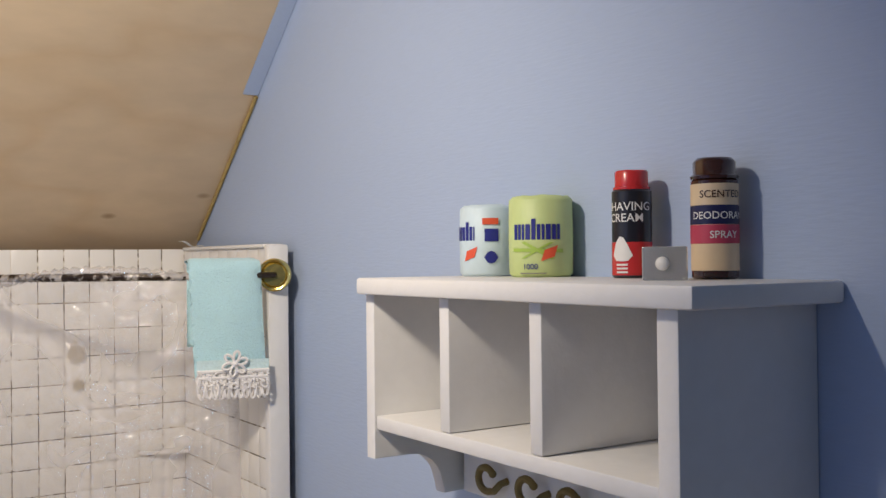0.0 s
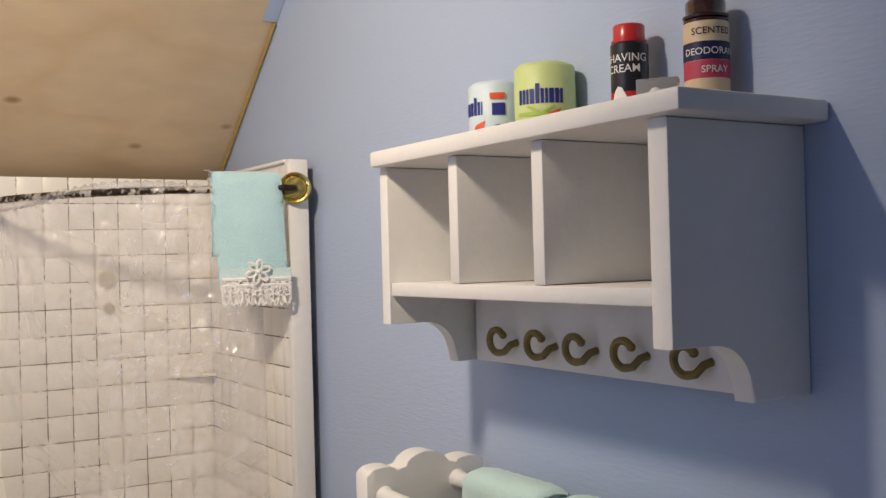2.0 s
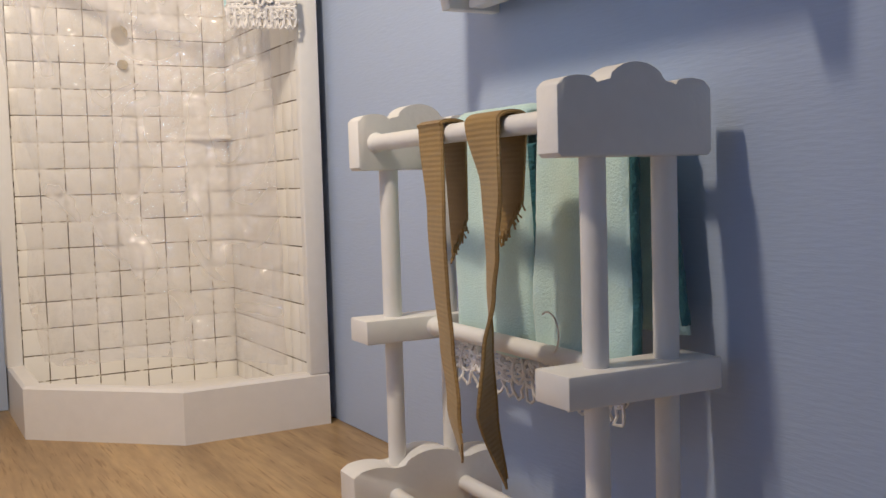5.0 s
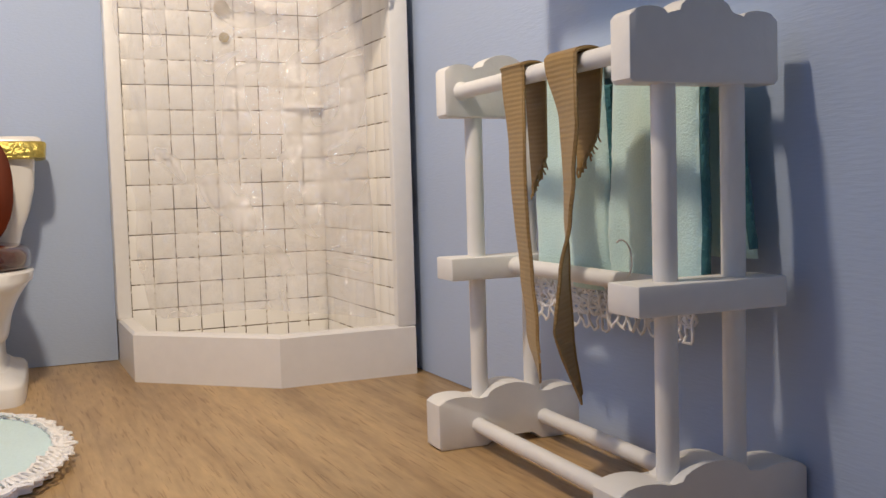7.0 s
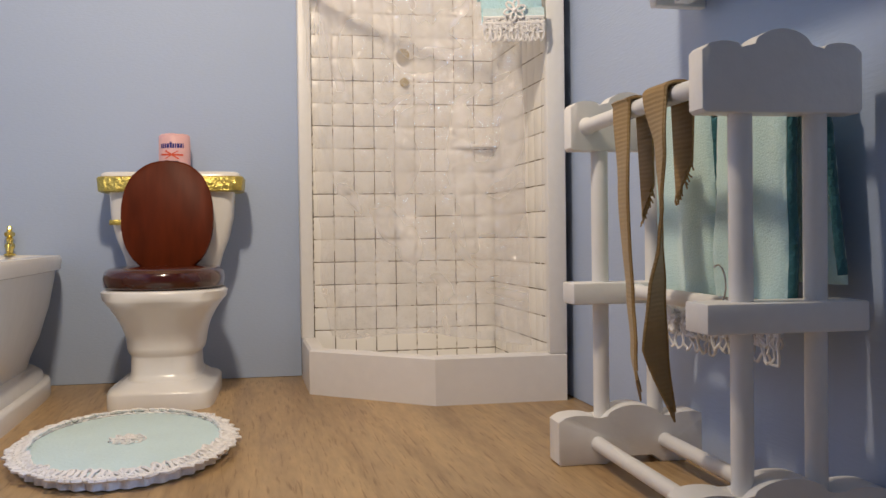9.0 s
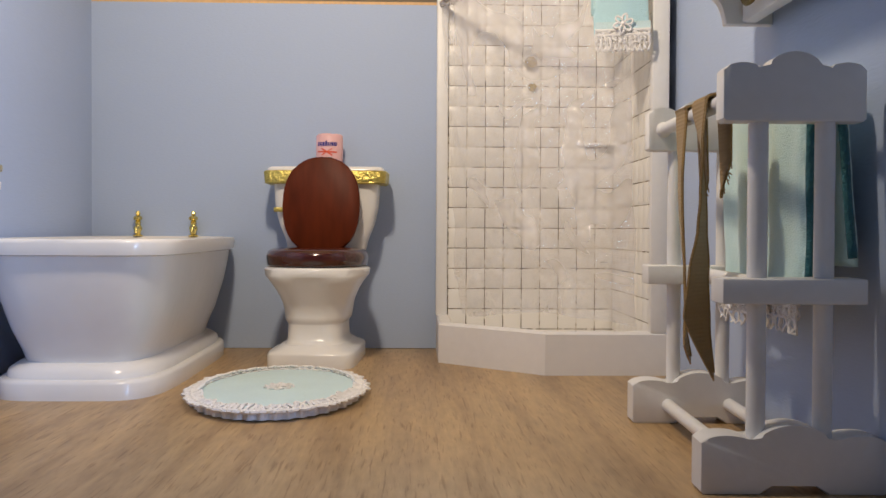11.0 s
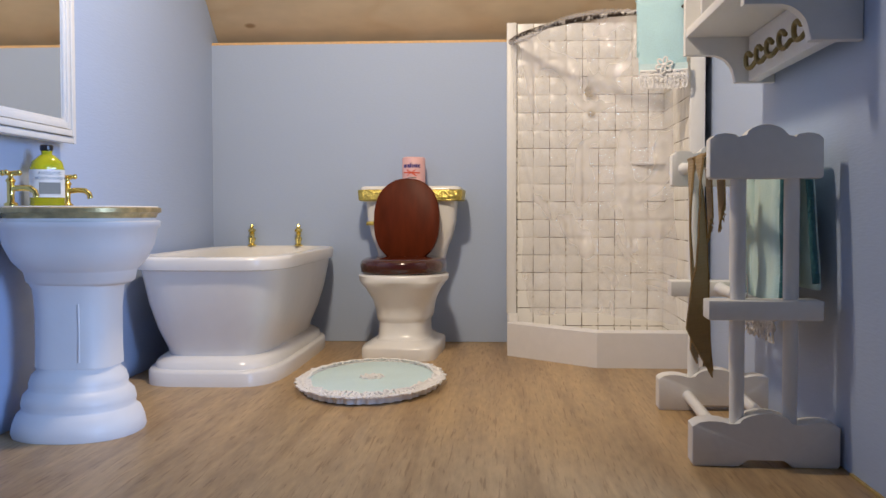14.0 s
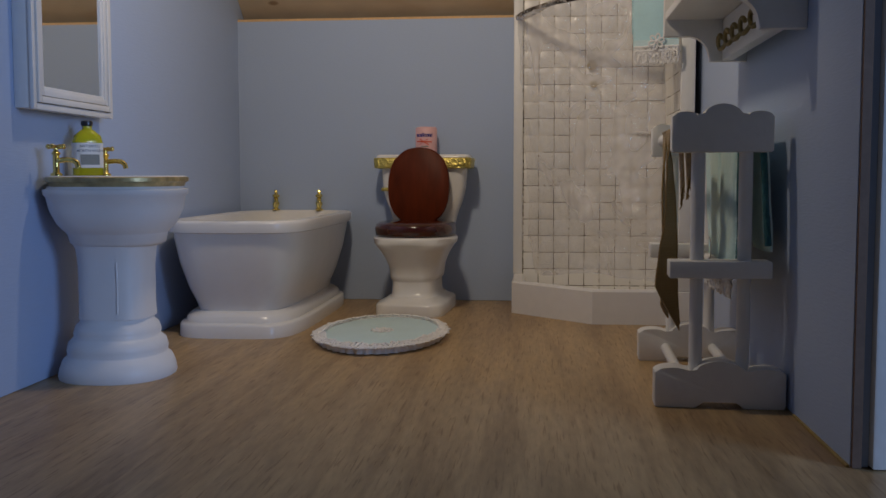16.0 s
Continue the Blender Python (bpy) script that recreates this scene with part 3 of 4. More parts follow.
lid_out = [(0.152 * math.copysign(abs(math.cos(a)) ** 0.86, math.cos(a)), 0.602 + 0.193 * math.copysign(abs(math.sin(a)) ** 0.86, math.sin(a))) for a in (2 * math.pi * k / 40 for k in range(40))]
prism(bm, lid_out, "y", 0.030, 0.056, 0.008)
bmesh.ops.transform(bm, matrix=Matrix.Translation((0, 0.05, 0.41)) @ Matrix.Rotation(radians(-7), 4, "X") @ Matrix.Translation((0, -0.05, -0.41)), verts=bm.verts)
part("seat_lid", bm, WOOD, toilet, "upright oval mahogany lid", 50)
bm = rod(B(), (-0.055, 0.050, 0.416), (0.055, 0.050, 0.416), 0.011)
part("hinge", bm, WOOD, toilet)

# ---- washbasin ----
BX, BY = -0.405, 1.445
basin = thing("pedestal_basin", "white china pedestal washbasin with gold-edged rim", "washbasin", (BX, BY, 0))
STEM = -0.016  # the foot and column stand a little nearer the wall than the bowl
foot = [(r, z) for r, z in ((0.184, 0.0), (0.187, 0.010), (0.183, 0.034), (0.172, 0.062), (0.160, 0.072), (0.157, 0.078), (0.160, 0.092), (0.154, 0.116), (0.142, 0.128), (0.136, 0.134), (0.138, 0.148), (0.131, 0.170), (0.119, 0.182), (0.113, 0.20))]
part("foot", loft(B(), [(STEM, 0, z, r * 0.97, r * 1.02, 2.3) for r, z in foot], 48), BISQUE, basin, sharp=60)
col = [(STEM + 0.003, 0, z, r * 0.95, r, 3.0) for r, z in ((0.118, 0.195), (0.116, 0.24), (0.116, 0.36), (0.122, 0.42), (0.130, 0.436))]
part("column", loft(B(), col, 48), BISQUE, basin, sharp=60)
part("seam", tube(B(), [(0.034, -0.1155, 0.215), (0.034, -0.1135, 0.30), (0.034, -0.1155, 0.38)], 0.003, 6), BISQUE, basin, "raised casting seam")
bowlr = [(0.0, 0, z, rx, ry, p) for z, rx, ry, p in ((0.430, 0.132, 0.138, 2.6), (0.440, 0.150, 0.158, 2.6), (0.468, 0.156, 0.166, 2.6), (0.474, 0.160, 0.176, 2.6), (0.500, 0.184, 0.206, 2.6), (0.545, 0.204, 0.230, 2.7), (0.590, 0.212, 0.240, 2.8), (0.596, 0.219, 0.248, 2.8), (0.612, 0.220, 0.249, 2.8), (0.616, 0.208, 0.237, 2.8), (0.622, 0.206, 0.235, 2.8))]
bowlr = [(a - 0.005, b, z, rx * 0.95, ry * 0.90, q) for a, b, z, rx, ry, q in bowlr]
part("bowl", loft(B(), bowlr, 56), BISQUE, basin, sharp=60)
rim_rings = [(0.0, 0, z, rx, ry, p) for z, rx, ry, p in ((0.622, 0.192, 0.211, 2.8), (0.634, 0.196, 0.216, 2.8), (0.638, 0.206, 0.226, 2.8), (0.650, 0.206, 0.226, 2.8), (0.653, 0.200, 0.220, 2.8))]
part("gold_rim", loft(B(), rim_rings, 56), OLDGOLD, basin, "worn gold rim", 60)
top = [(0.0, 0, z, rx, ry, p) for z, rx, ry, p in ((0.652, 0.199, 0.219, 2.8), (0.656, 0.195, 0.214, 2.8), (0.655, 0.15, 0.17, 2.4), (0.60, 0.12, 0.14, 2.2), (0.57, 0.06, 0.07, 2))]
part("top", loft(B(), top, 56), BISQUE, basin, sharp=60)

# ---- mirror cabinet ----
mirror_mat = bpy.data.materials.new("mirror_glass")
mirror_mat.use_nodes = True
p = mirror_mat.node_tree.nodes["Principled BSDF"]
p.inputs["Metallic"].default_value, p.inputs["Roughness"].default_value, p.inputs["Base Color"].default_value = 1, 0.03, (0.82, 0.84, 0.85, 1)
cabinet = thing("mirror_cabinet", "white wall cabinet with stepped frame round a mirror", "cabinet", (XL, 1.192, 0.858))
CW, CH, CD = 0.560, 0.67, 0.066
part("body", box(B(), 0, CD - 0.014, 0.006, CW - 0.006, 0.004, CH, 0.003), WHITE, cabinet)
bm = B()
for k, (w, d) in enumerate(((0.0, 0.0), (0.022, 0.006), (0.044, 0.002), (0.062, -0.004))):
    a = w
    b = (0.0195 + w) if k < 3 else w + 0.012
    xa, xb = CD - 0.013, CD + d
    box(bm, xa, xb, a, b, a, CH - a, 0.003)
    box(bm, xa, xb, CW - b, CW - a, a, CH - a, 0.003)
    box(bm, xa, xb, b, CW - b, a, b, 0.003)
    box(bm, xa, xb, b, CW - b, CH - b, CH - a, 0.003)
door = part("door_frame", bm, WHITE, cabinet, "white stepped door frame")
part("mirror", box(B(), CD - 0.013, CD - 0.010, 0.072, CW - 0.072, 0.072, CH - 0.072), mirror_mat, door, "silvered mirror glass")

# ---- bath mat ----
mat_ob = thing("bath_mat", "round mint felt bath mat with white lace edge", "bath mat", (0.333, 2.250, 0.0))
part("felt", loft(B(), [(0, 0, z, rx, ry, 2) for z, rx, ry in ((0.004, 0.228, 0.385), (0.020, 0.236, 0.392), (0.026, 0.233, 0.388), (0.028, 0.225, 0.38), (0.0285, 0.1, 0.18))], 72), FELT, mat_ob, sharp=60)
bm = B()
NL = 100
rnd = random.Random(12)
for i in range(NL):
    a = 2 * math.pi * i / NL
    d = Vector((math.cos(a) / 0.25, math.sin(a) / 0.41, 0)).normalized()
    s = Vector((-d.y, d.x, 0))
    for k, (w, z, lean) in enumerate(((0.0160, 0.027, 0.10), (0.0150, 0.0305, 2.75))):
        c = Vector((0.236 * math.cos(a), 0.393 * math.sin(a), z)) + d * (0.008 + 0.004 * k) + s * (0.006 * k)
        up = d * math.cos(lean) + Vector((0, 0, math.sin(lean)))
        j = rnd.uniform(0.7, 1.25)
        up = (up + s * rnd.uniform(-0.7, 0.7)).normalized()
        pts = [c + up * (w * j * (0.7 + math.cos(q))) + s * (w * 0.72 * math.sin(q)) for q in (2 * math.pi * t / 9 for t in range(9))]
        for p in pts:
            p.z = max(p.z, 0.0042)
        tube(bm, pts, 0.0046, 5, True)
tube(bm, [(0.231 * math.cos(q), 0.386 * math.sin(q), 0.029 + 0.002 * math.sin(55 * q)) for q in (2 * math.pi * t / 180 for t in range(180))], 0.0038, 6, True)
part("lace_edge", bm, LACE, mat_ob, "white looped lace edge")


def frill(u, v):
    q = 2 * math.pi * u
    g = 0.006 + 0.002 * v + 0.0055 * math.sin(44 * q) + 0.002 * math.sin(23 * q + 1)
    return Vector(((0.236 + g) * math.cos(q), (0.392 + g) * math.sin(q), 0.027 - 0.0235 * v))


part("lace_frill", sheet(B(), 336, 4, frill, 0.002), LACE, mat_ob, "gathered white frill round the rim", 70)
bm = B()
for i in range(9):
    a = 2 * math.pi * i / 9
    c = Vector((0.030 * math.cos(a), 0.040 * math.sin(a), 0.0305))
    tube(bm, [c + Vector((0.015 * math.cos(q + a), 0.013 * math.sin(q + a), 0.003 * math.sin(2 * q))) for q in (2 * math.pi * t / 9 for t in range(9))], 0.0030, 5, True)
flower(bm, (0, 0, 0.030), (1, 0.3, 0), (-0.3, 1, 0), 0.022, 0.0032, 6)
tagged(part("motif", bm, LACE, mat_ob, "cream cord motif"), kind="stuff")

# ---- towel rack ----
rack = thing("towel_rack", "white wooden towel stand with scalloped ends and turned rails", "towel rack", (1.482, 1.506, 0), -2.0)


def scallop(w, h, rise):
    """A plank outline with a three-lobed top; w wide, h high at its ends."""
    pts = [(-w / 2 + 0.006, 0), (w / 2 - 0.006, 0), (w / 2, 0.006)]
    for i in range(45):
        s = 1 - i / 22
        if abs(s) < 0.43:
            lobe = rise * math.sqrt(max(0, 1 - (s / 0.43) ** 2)) ** 1.2
        else:
            lobe = 0.5 * rise * math.sqrt(max(0, 1 - ((abs(s) - 0.72) / 0.30) ** 2)) * (1 if abs(s) < 0.985 else 0.8)
        pts.append((s * w / 2, h + lobe))
    pts.append((-w / 2, 0.006))
    return pts


def footplank(w, h, rise):
    pts = scallop(w, h, rise)
    return [(-w / 2 + 0.006, 0), (-0.065, 0), (-0.045, 0.022), (0.045, 0.022), (0.065, 0)] + pts[1:]


for y in (-0.353, 0.353):
    bm = prism(B(), scallop(0.276, 0.092, 0.042), "y", y - 0.027, y + 0.027, 0.004)
    bmesh.ops.translate(bm, verts=bm.verts, vec=(0, 0, 0.718))
    part("top_plank", bm, WHITE, rack)
    part("middle_plank", box(B(), -0.140, 0.138, y - 0.044, y + 0.044, 0.367, 0.416, 0.004), WHITE, rack)
    bm = prism(B(), footplank(0.360, 0.094, 0.040), "y", y - 0.038, y + 0.038, 0.004)
    bmesh.ops.translate(bm, verts=bm.verts, vec=(0.003, 0, 0))
    part("foot_plank", bm, WHITE, rack)
    for x in (-0.062, 0.068):
        part("lower_post", rod(B(), (x, y, 0.10), (x, y, 0.373), 0.0185), WHITE, rack)
        part("upper_post", rod(B(), (x, y, 0.415), (x, y, 0.728), 0.0195), WHITE, rack)
for name, x, z in (("top_rail", -0.098, 0.773), ("top_rail", 0.072, 0.786), ("middle_rail", 0.014, 0.393), ("foot_rail", -0.083, 0.048), ("foot_rail", 0.078, 0.050)):
    reach = 0.312 if name == "middle_rail" else 0.327
    bm = rod(B(), (x, -reach, z), (x, reach, z), 0.0165)
    for side_of in (-1, 1):
        rod(bm, (x, side_of * (reach - 0.014), z), (x, side_of * reach, z), 0.0165, 0.021)
    part(name, bm, WHITE, rack)


def towel(y0, y1, mat, label, low, seed, swell, flare):
    t = thing("bath_towel", label, "towel", group="towels on the rack")
    rnd = random.Random(seed)
    ph = rnd.uniform(0, 6)

    def spot(u, v):
        y = y0 + (y1 - y0) * u
        h = v * 0.86
        f = 0.010 * math.sin(5.5 * u + ph) + 0.004 * math.sin(11 * u + ph * 2) + 0.008 * noise.noise((u * 3, h * 6, seed))
        if h < 0.36:
            return Vector((1.600 + f * 0.4 + 0.02 * (1 - h / 0.36), y - 0.030 * (1 - h / 0.36), 0.797 - 0.36 + h))
        if h < 0.44:
            a = (h - 0.36) / 0.08 * math.pi
            return Vector((1.560 + 0.040 * math.cos(a), y, 0.797 + 0.020 * math.sin(a)))
        d = (h - 0.44) / 0.42
        return Vector((1.526 - swell * d ** 0.8 + f * (0.3 + 1.2 * d), y + flare * u * d ** 0.6, 0.797 - (0.797 - low) * d))
    part("cloth", padded(B(), 26, 56, spot, 0.012), mat, t, sharp=180)

    # strips along the near side's fold, their dark teal standing for its shade
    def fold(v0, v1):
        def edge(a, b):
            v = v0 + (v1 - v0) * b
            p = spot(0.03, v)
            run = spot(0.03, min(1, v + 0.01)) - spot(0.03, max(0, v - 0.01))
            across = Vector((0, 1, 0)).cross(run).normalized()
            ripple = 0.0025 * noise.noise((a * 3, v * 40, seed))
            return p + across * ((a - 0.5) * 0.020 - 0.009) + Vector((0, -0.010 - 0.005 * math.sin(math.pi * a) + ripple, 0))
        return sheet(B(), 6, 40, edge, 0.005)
    part("folded_edge", fold(0.56, 0.985), FOLD_SHADE, t, "folded edge with its shade painted deep teal", 180)
    part("folded_edge", fold(0.02, 0.40), FOLD_SHADE, t, "folded edge with its shade painted deep teal", 180)
    bm = B()
    a, b = spot(0, 1), spot(1, 1)
    lace_strip(bm, a + Vector((-0.012, 0, 0.006)), b + Vector((-0.012, 0, 0.006)), 0.06, 8, 0.0035, seed)
    lace_strip(bm, a + Vector((-0.013, 0.004, -0.020)), b + Vector((-0.013, -0.004, -0.020)), 0.065, 8, 0.003, seed + 1)
    part("lace_hem", bm, LACE, t, "white looped lace hem")
    bm = flower(B(), (a + b) / 2 + Vector((-0.024, 0.03, -0.022)), (0, -1, 0), (0, 0, 1), 0.026, 0.0045, 5)
    part("flower", bm, LACE, t, "cream cord flower")
    return t


towel(1.496, 1.742, TERRY, "mint terry towel with lace hem over the rack rail", 0.362, 5, -0.026, 0.055)
towel(1.216, 1.452, TERRY, "mint terry towel with painted teal shade along its fold on the rack", 0.378, 9, 0.0, 0.040)


def steps(k, table):
    """Smooth value between the marks of a table of (at, value)."""
    for (k0, a), (k1, b) in zip(table, table[1:]):
        if k <= k1:
            f = (k - k0) / (k1 - k0)
            return a + (b - a) * f * f * (3 - 2 * f)
    return table[-1][1]


def ribbon(y0, width, seed, drift, twists, low, cut, tail, lean):
    """A band of even width over the front rail: a short frayed end behind, a long turning end in front, cut aslant."""
    t = thing("ribbon", "tan grosgrain ribbon hung over the rack's front rail", "ribbon", group="ribbons on the rack")
    xr = 1.384 + 0.035 * (y0 - 1.486)
    top = 0.787

    def spot(u, v):
        side = 0.5 - u
        if v < 0.25:
            e = 1 - v / 0.25
            z = top - e * (top - tail[0] - (tail[1] - tail[0]) * u)
            return Vector((xr + 0.024 + 0.012 * e, y0 + width * side * (1 - 0.30 * e) + lean * e, z))
        if v < 0.33:
            a = (v - 0.25) / 0.08 * math.pi
            return Vector((xr + 0.024 * math.cos(a), y0 + width * side, top + 0.008 * math.sin(a)))
        k = (v - 0.33) / 0.67
        z = top - k * (top - low - cut * u)
        d = (top - z) / (top - low)
        a = radians(steps(d, twists))
        bow = 0.004 * math.sin(9 * d + seed)
        return Vector((xr - 0.024 + width * -side * math.sin(a) + bow, y0 + steps(d, drift) + width * side * math.cos(a), z))
    part("band", sheet(B(), 8, 90, spot, 0.004), RIBBON, t, sharp=60)
    part("selvedge", tube(B(), [spot(1, 0.26 + 0.72 * i / 60) for i in range(61)], 0.0028, 6), RIBBON, t, "corded edge")
    part("selvedge", tube(B(), [spot(0, 0.26 + 0.72 * i / 60) for i in range(61)], 0.0028, 6), RIBBON, t, "corded edge")
    bm = B()
    rnd = random.Random(seed)
    for i in range(26):
        e = spot(i / 25, 0)
        tube(bm, [e + Vector((0, 0, 0.006)), e + Vector((0.004 * rnd.uniform(-1, 1), 0.004 * rnd.uniform(-1, 1), -0.008)), e + Vector((0.007 * rnd.uniform(-1, 1), 0.009 * rnd.uniform(-1, 1), -0.012 - 0.010 * rnd.random()))], 0.0016, 4)
    tagged(part("fray", bm, RIBBON, t, "frayed thread ends"), kind="stuff")


ribbon(1.552, 0.080, 2, ((0, 0), (0.27, -0.024), (0.5, -0.027), (0.65, -0.035), (0.83, -0.06), (1, -0.10)), ((0, 0), (0.27, -10), (0.65, -15), (0.83, -17), (1, -25)), 0.202, 0.05, (0.562, 0.622), 0.010)
ribbon(1.361, 0.096, 4, ((0, 0), (0.18, -0.022), (0.34, -0.012), (0.45, -0.004), (0.6, 0.004), (0.79, 0.004), (1, -0.012)), ((0, 0), (0.18, -16), (0.34, -23), (0.45, -27), (0.6, -40), (0.79, -50), (1, -52)), 0.180, 0.14, (0.592, 0.655), 0.020)

# ---- wall shelf ----
shelf = thing("wall_shelf", "white wooden cubby shelf with brass hooks on the wall", "shelf", (0, 0, 0))
part("top_board", box(B(), 1.360, XR - 0.001, 0.968, 1.800, 1.431, 1.462, 0.006), WHITE, shelf)
profile = [(1.383, 1.430), (1.383, 1.123), (1.464, 1.123)] + arc(1.464, 1.053, 0.07, 90, 12, 8) + [(1.537, 1.038), (XR - 0.001, 1.038), (XR - 0.001, 1.430)]
for a, b in ((1.012, 1.050), (1.772, 1.804)):
    part("side_board", prism(B(), profile, "y", a, b, 0.004), WHITE, shelf)
part("bottom_board", box(B(), 1.386, 1.655, 1.051, 1.771, 1.178, 1.204, 0.003), WHITE, shelf)
part("back_board", box(B(), 1.628, 1.655, 1.051, 1.771, 1.205, 1.430), WHITE, shelf)
for y in (1.297, 1.540):
    part("divider", box(B(), 1.386, 1.627, y - 0.0145, y + 0.0145, 1.205, 1.430, 0.003), WHITE, shelf)
for y, z, r in ((1.462, 1.352, 0.006), (1.458, 1.296, 0.007), (1.414, 1.290, 0.006), (1.372, 1.296, 0.005), (1.432, 1.318, 0.0035)):
    bm = ball(B(), (1.6285, y, z), r, (0.55, 0.8, 1.3), 8)
    part("glue_drop", bm, CERAMIC, shelf, "dried clear glue drop")
part("hook_rail", box(B(), 1.575, 1.612, 1.0515, 1.760, 1.040, 1.1775, 0.003), WHITE, shelf)
for y in (1.643, 1.523, 1.411, 1.286, 1.150):
    z = 1.086
    pts = [Vector((1.576, y - 0.026, z - 0.002)), Vector((1.562, y - 0.022, z - 0.006)), Vector((1.553, y - 0.013, z - 0.020))]
    for i in range(15):
        a = radians(-95 + 240 * i / 14)
        pts.append(Vector((1.550 - 0.006 * math.sin(math.pi * i / 14), y + 0.003 + 0.020 * math.cos(a), z + 0.0225 * math.sin(a))))
    bm = tube(B(), pts, 0.0070, 8)
    ball(bm, pts[-1], 0.0078, seg=8)
    part("hook", bm, BRONZE, shelf, "dull brass hook")

# ---- taps ----
knob_tap("slim cast gold tap with faceted knob on the tub rim", (-0.417, 3.435, 0.4755), 0.104)
knob_tap("slim cast gold tap with faceted knob on the tub rim", (-0.186, 3.435, 0.4755), 0.104)
small_tap("tap", "gold pillar tap with cross handle on the washbasin", (-0.537, 1.285, 0.6545), 90, 0.102)
small_tap("tap", "gold pillar tap with cross handle on the washbasin", (-0.515, 1.590, 0.6545), 90, 0.102)


# ---- bottles and rolls ----
def ink(name, color, rough=0.45, coat=0.0):
    return material(name, color, rough, grain=50, stain=12, vary=0.05, bump=0.05, coat=coat)


RED, NAVY, BLACK = ink("red_ink", (0.55, 0.03, 0.03), 0.25, 0.3), ink("navy_ink", (0.012, 0.014, 0.07), 0.35), ink("black_ink", (0.015, 0.014, 0.02), 0.3, 0.2)
CREAM, CRIMSON, BROWNP = ink("cream_label", (0.72, 0.56, 0.36)), ink("crimson_label", (0.50, 0.05, 0.10)), ink("brown_plastic", (0.045, 0.014, 0.008), 0.12, 0.5)
PAPER, LIME, SKY, PINK = ink("white_label", (0.78, 0.77, 0.74)), ink("lime_wrap", (0.56, 0.66, 0.28), 0.5), ink("pale_blue_wrap", (0.60, 0.72, 0.78), 0.5), ink("pink_wrap", (0.80, 0.48, 0.48), 0.5)
BLUE, ORANGE, GREEN, GREY = ink("blue_ink", (0.02, 0.025, 0.22)), ink("orange_ink", (0.72, 0.10, 0.04)), ink("green_ink", (0.36, 0.52, 0.08)), ink("grey_ink", (0.20, 0.20, 0.17))


def drum(bm, r, z0, z1, edge=0.003):
    return lathe(bm, [(r - edge, z0), (r, z0 + edge), (r, z1 - edge), (r - edge, z1)], seg=32)


def wrapped(bm, r, outline, face, lift=0.0008):
    """A flat outline (sideways, up) laid on a drum of radius r, centred on the angle face."""
    pts = []
    n = len(outline)
    for i in range(n):
        (u0, v0), (u1, v1) = outline[i], outline[(i + 1) % n]
        k = max(1, int(abs(u1 - u0) / 0.006))
        pts += [(u0 + (u1 - u0) * j / k, v0 + (v1 - v0) * j / k) for j in range(k)]
    us = sorted({round(u, 5) for u, _ in pts})
    lo, hi = us[0], us[-1]
    steps = max(1, int((hi - lo) / 0.006))

    def span(u):
        vs = []
        for i in range(n):
            (u0, v0), (u1, v1) = outline[i], outline[(i + 1) % n]
            if min(u0, u1) - 1e-9 <= u <= max(u0, u1) + 1e-9:
                vs += [v0, v1] if abs(u1 - u0) < 1e-9 else [v0 + (v1 - v0) * (u - u0) / (u1 - u0)]
        return (min(vs), max(vs))
    rows = []
    for i in range(steps + 1):
        u = lo + (hi - lo) * i / steps
        a = face + u / r
        v0, v1 = span(u)
        rows.append([bm.verts.new(((r + h) * math.cos(a), (r + h) * math.sin(a), v)) for v in (v0, v1) for h in (lift, 0.0001)])
    for p, q in zip(rows, rows[1:]):
        bm.faces.new((p[0], q[0], q[2], p[2]))
    return bm


def oval(u, v, ru, rv, n=14):
    return [(u + ru * math.cos(2 * math.pi * k / n), v + rv * math.sin(2 * math.pi * k / n)) for k in range(n)]


def rect(u0, u1, v0, v1):
    return [(u0, v0), (u1, v0), (u1, v1), (u0, v1)]


def lettering(text, size, r, face, z, wide=1.0, lift=0.0009):
    """Words in the built-in font, wrapped round a drum."""
    curve = bpy.data.curves.new("lettering", "FONT")
    curve.body, curve.size, curve.align_x, curve.resolution_u, curve.offset = text, size, "CENTER", 3, size * 0.006
    ob = bpy.data.objects.new("lettering", curve)
    scene.collection.objects.link(ob)
    me = bpy.data.meshes.new_from_object(ob.evaluated_get(bpy.context.evaluated_depsgraph_get()))
    bpy.data.objects.remove(ob)
    bm = B()
    bm.from_mesh(me)
    for v in bm.verts:
        a = face + v.co.x * wide / r
        v.co = Vector(((r + lift) * math.cos(a), (r + lift) * math.sin(a), z + v.co.y))
    return bm


TOP = 1.4622
can = thing("shaving_cream_can", "black and red shaving cream can with red cap on the shelf", "aerosol can", (1.607, 1.319, TOP))
r = 0.032
F = radians(217)
part("body", drum(B(), r, 0.0, 0.142), BLACK, can)
part("base_band", drum(B(), r + 0.0006, 0.002, 0.060), RED, can, "red lower label")
bm = lathe(B(), [(0.030, 0.142), (0.030, 0.146), (0.027, 0.147), (0.027, 0.170), (0.025, 0.173)], seg=28)
part("cap", bm, RED, can, "glossy red cap", 60)
part("lettering", lettering("SHAVING", 0.019, r, F - 0.1, 0.108), PAPER, can, "white words")
part("lettering", lettering("CREAM", 0.019, r, F - 0.22, 0.090), PAPER, can, "white words")
bm = wrapped(B(), r + 0.0007, [(-0.022, 0.036), (-0.014, 0.027), (0.006, 0.027), (0.014, 0.036), (0.013, 0.047), (0.004, 0.054), (-0.001, 0.066), (-0.004, 0.076), (-0.009, 0.063), (-0.019, 0.053)], F - 0.25)
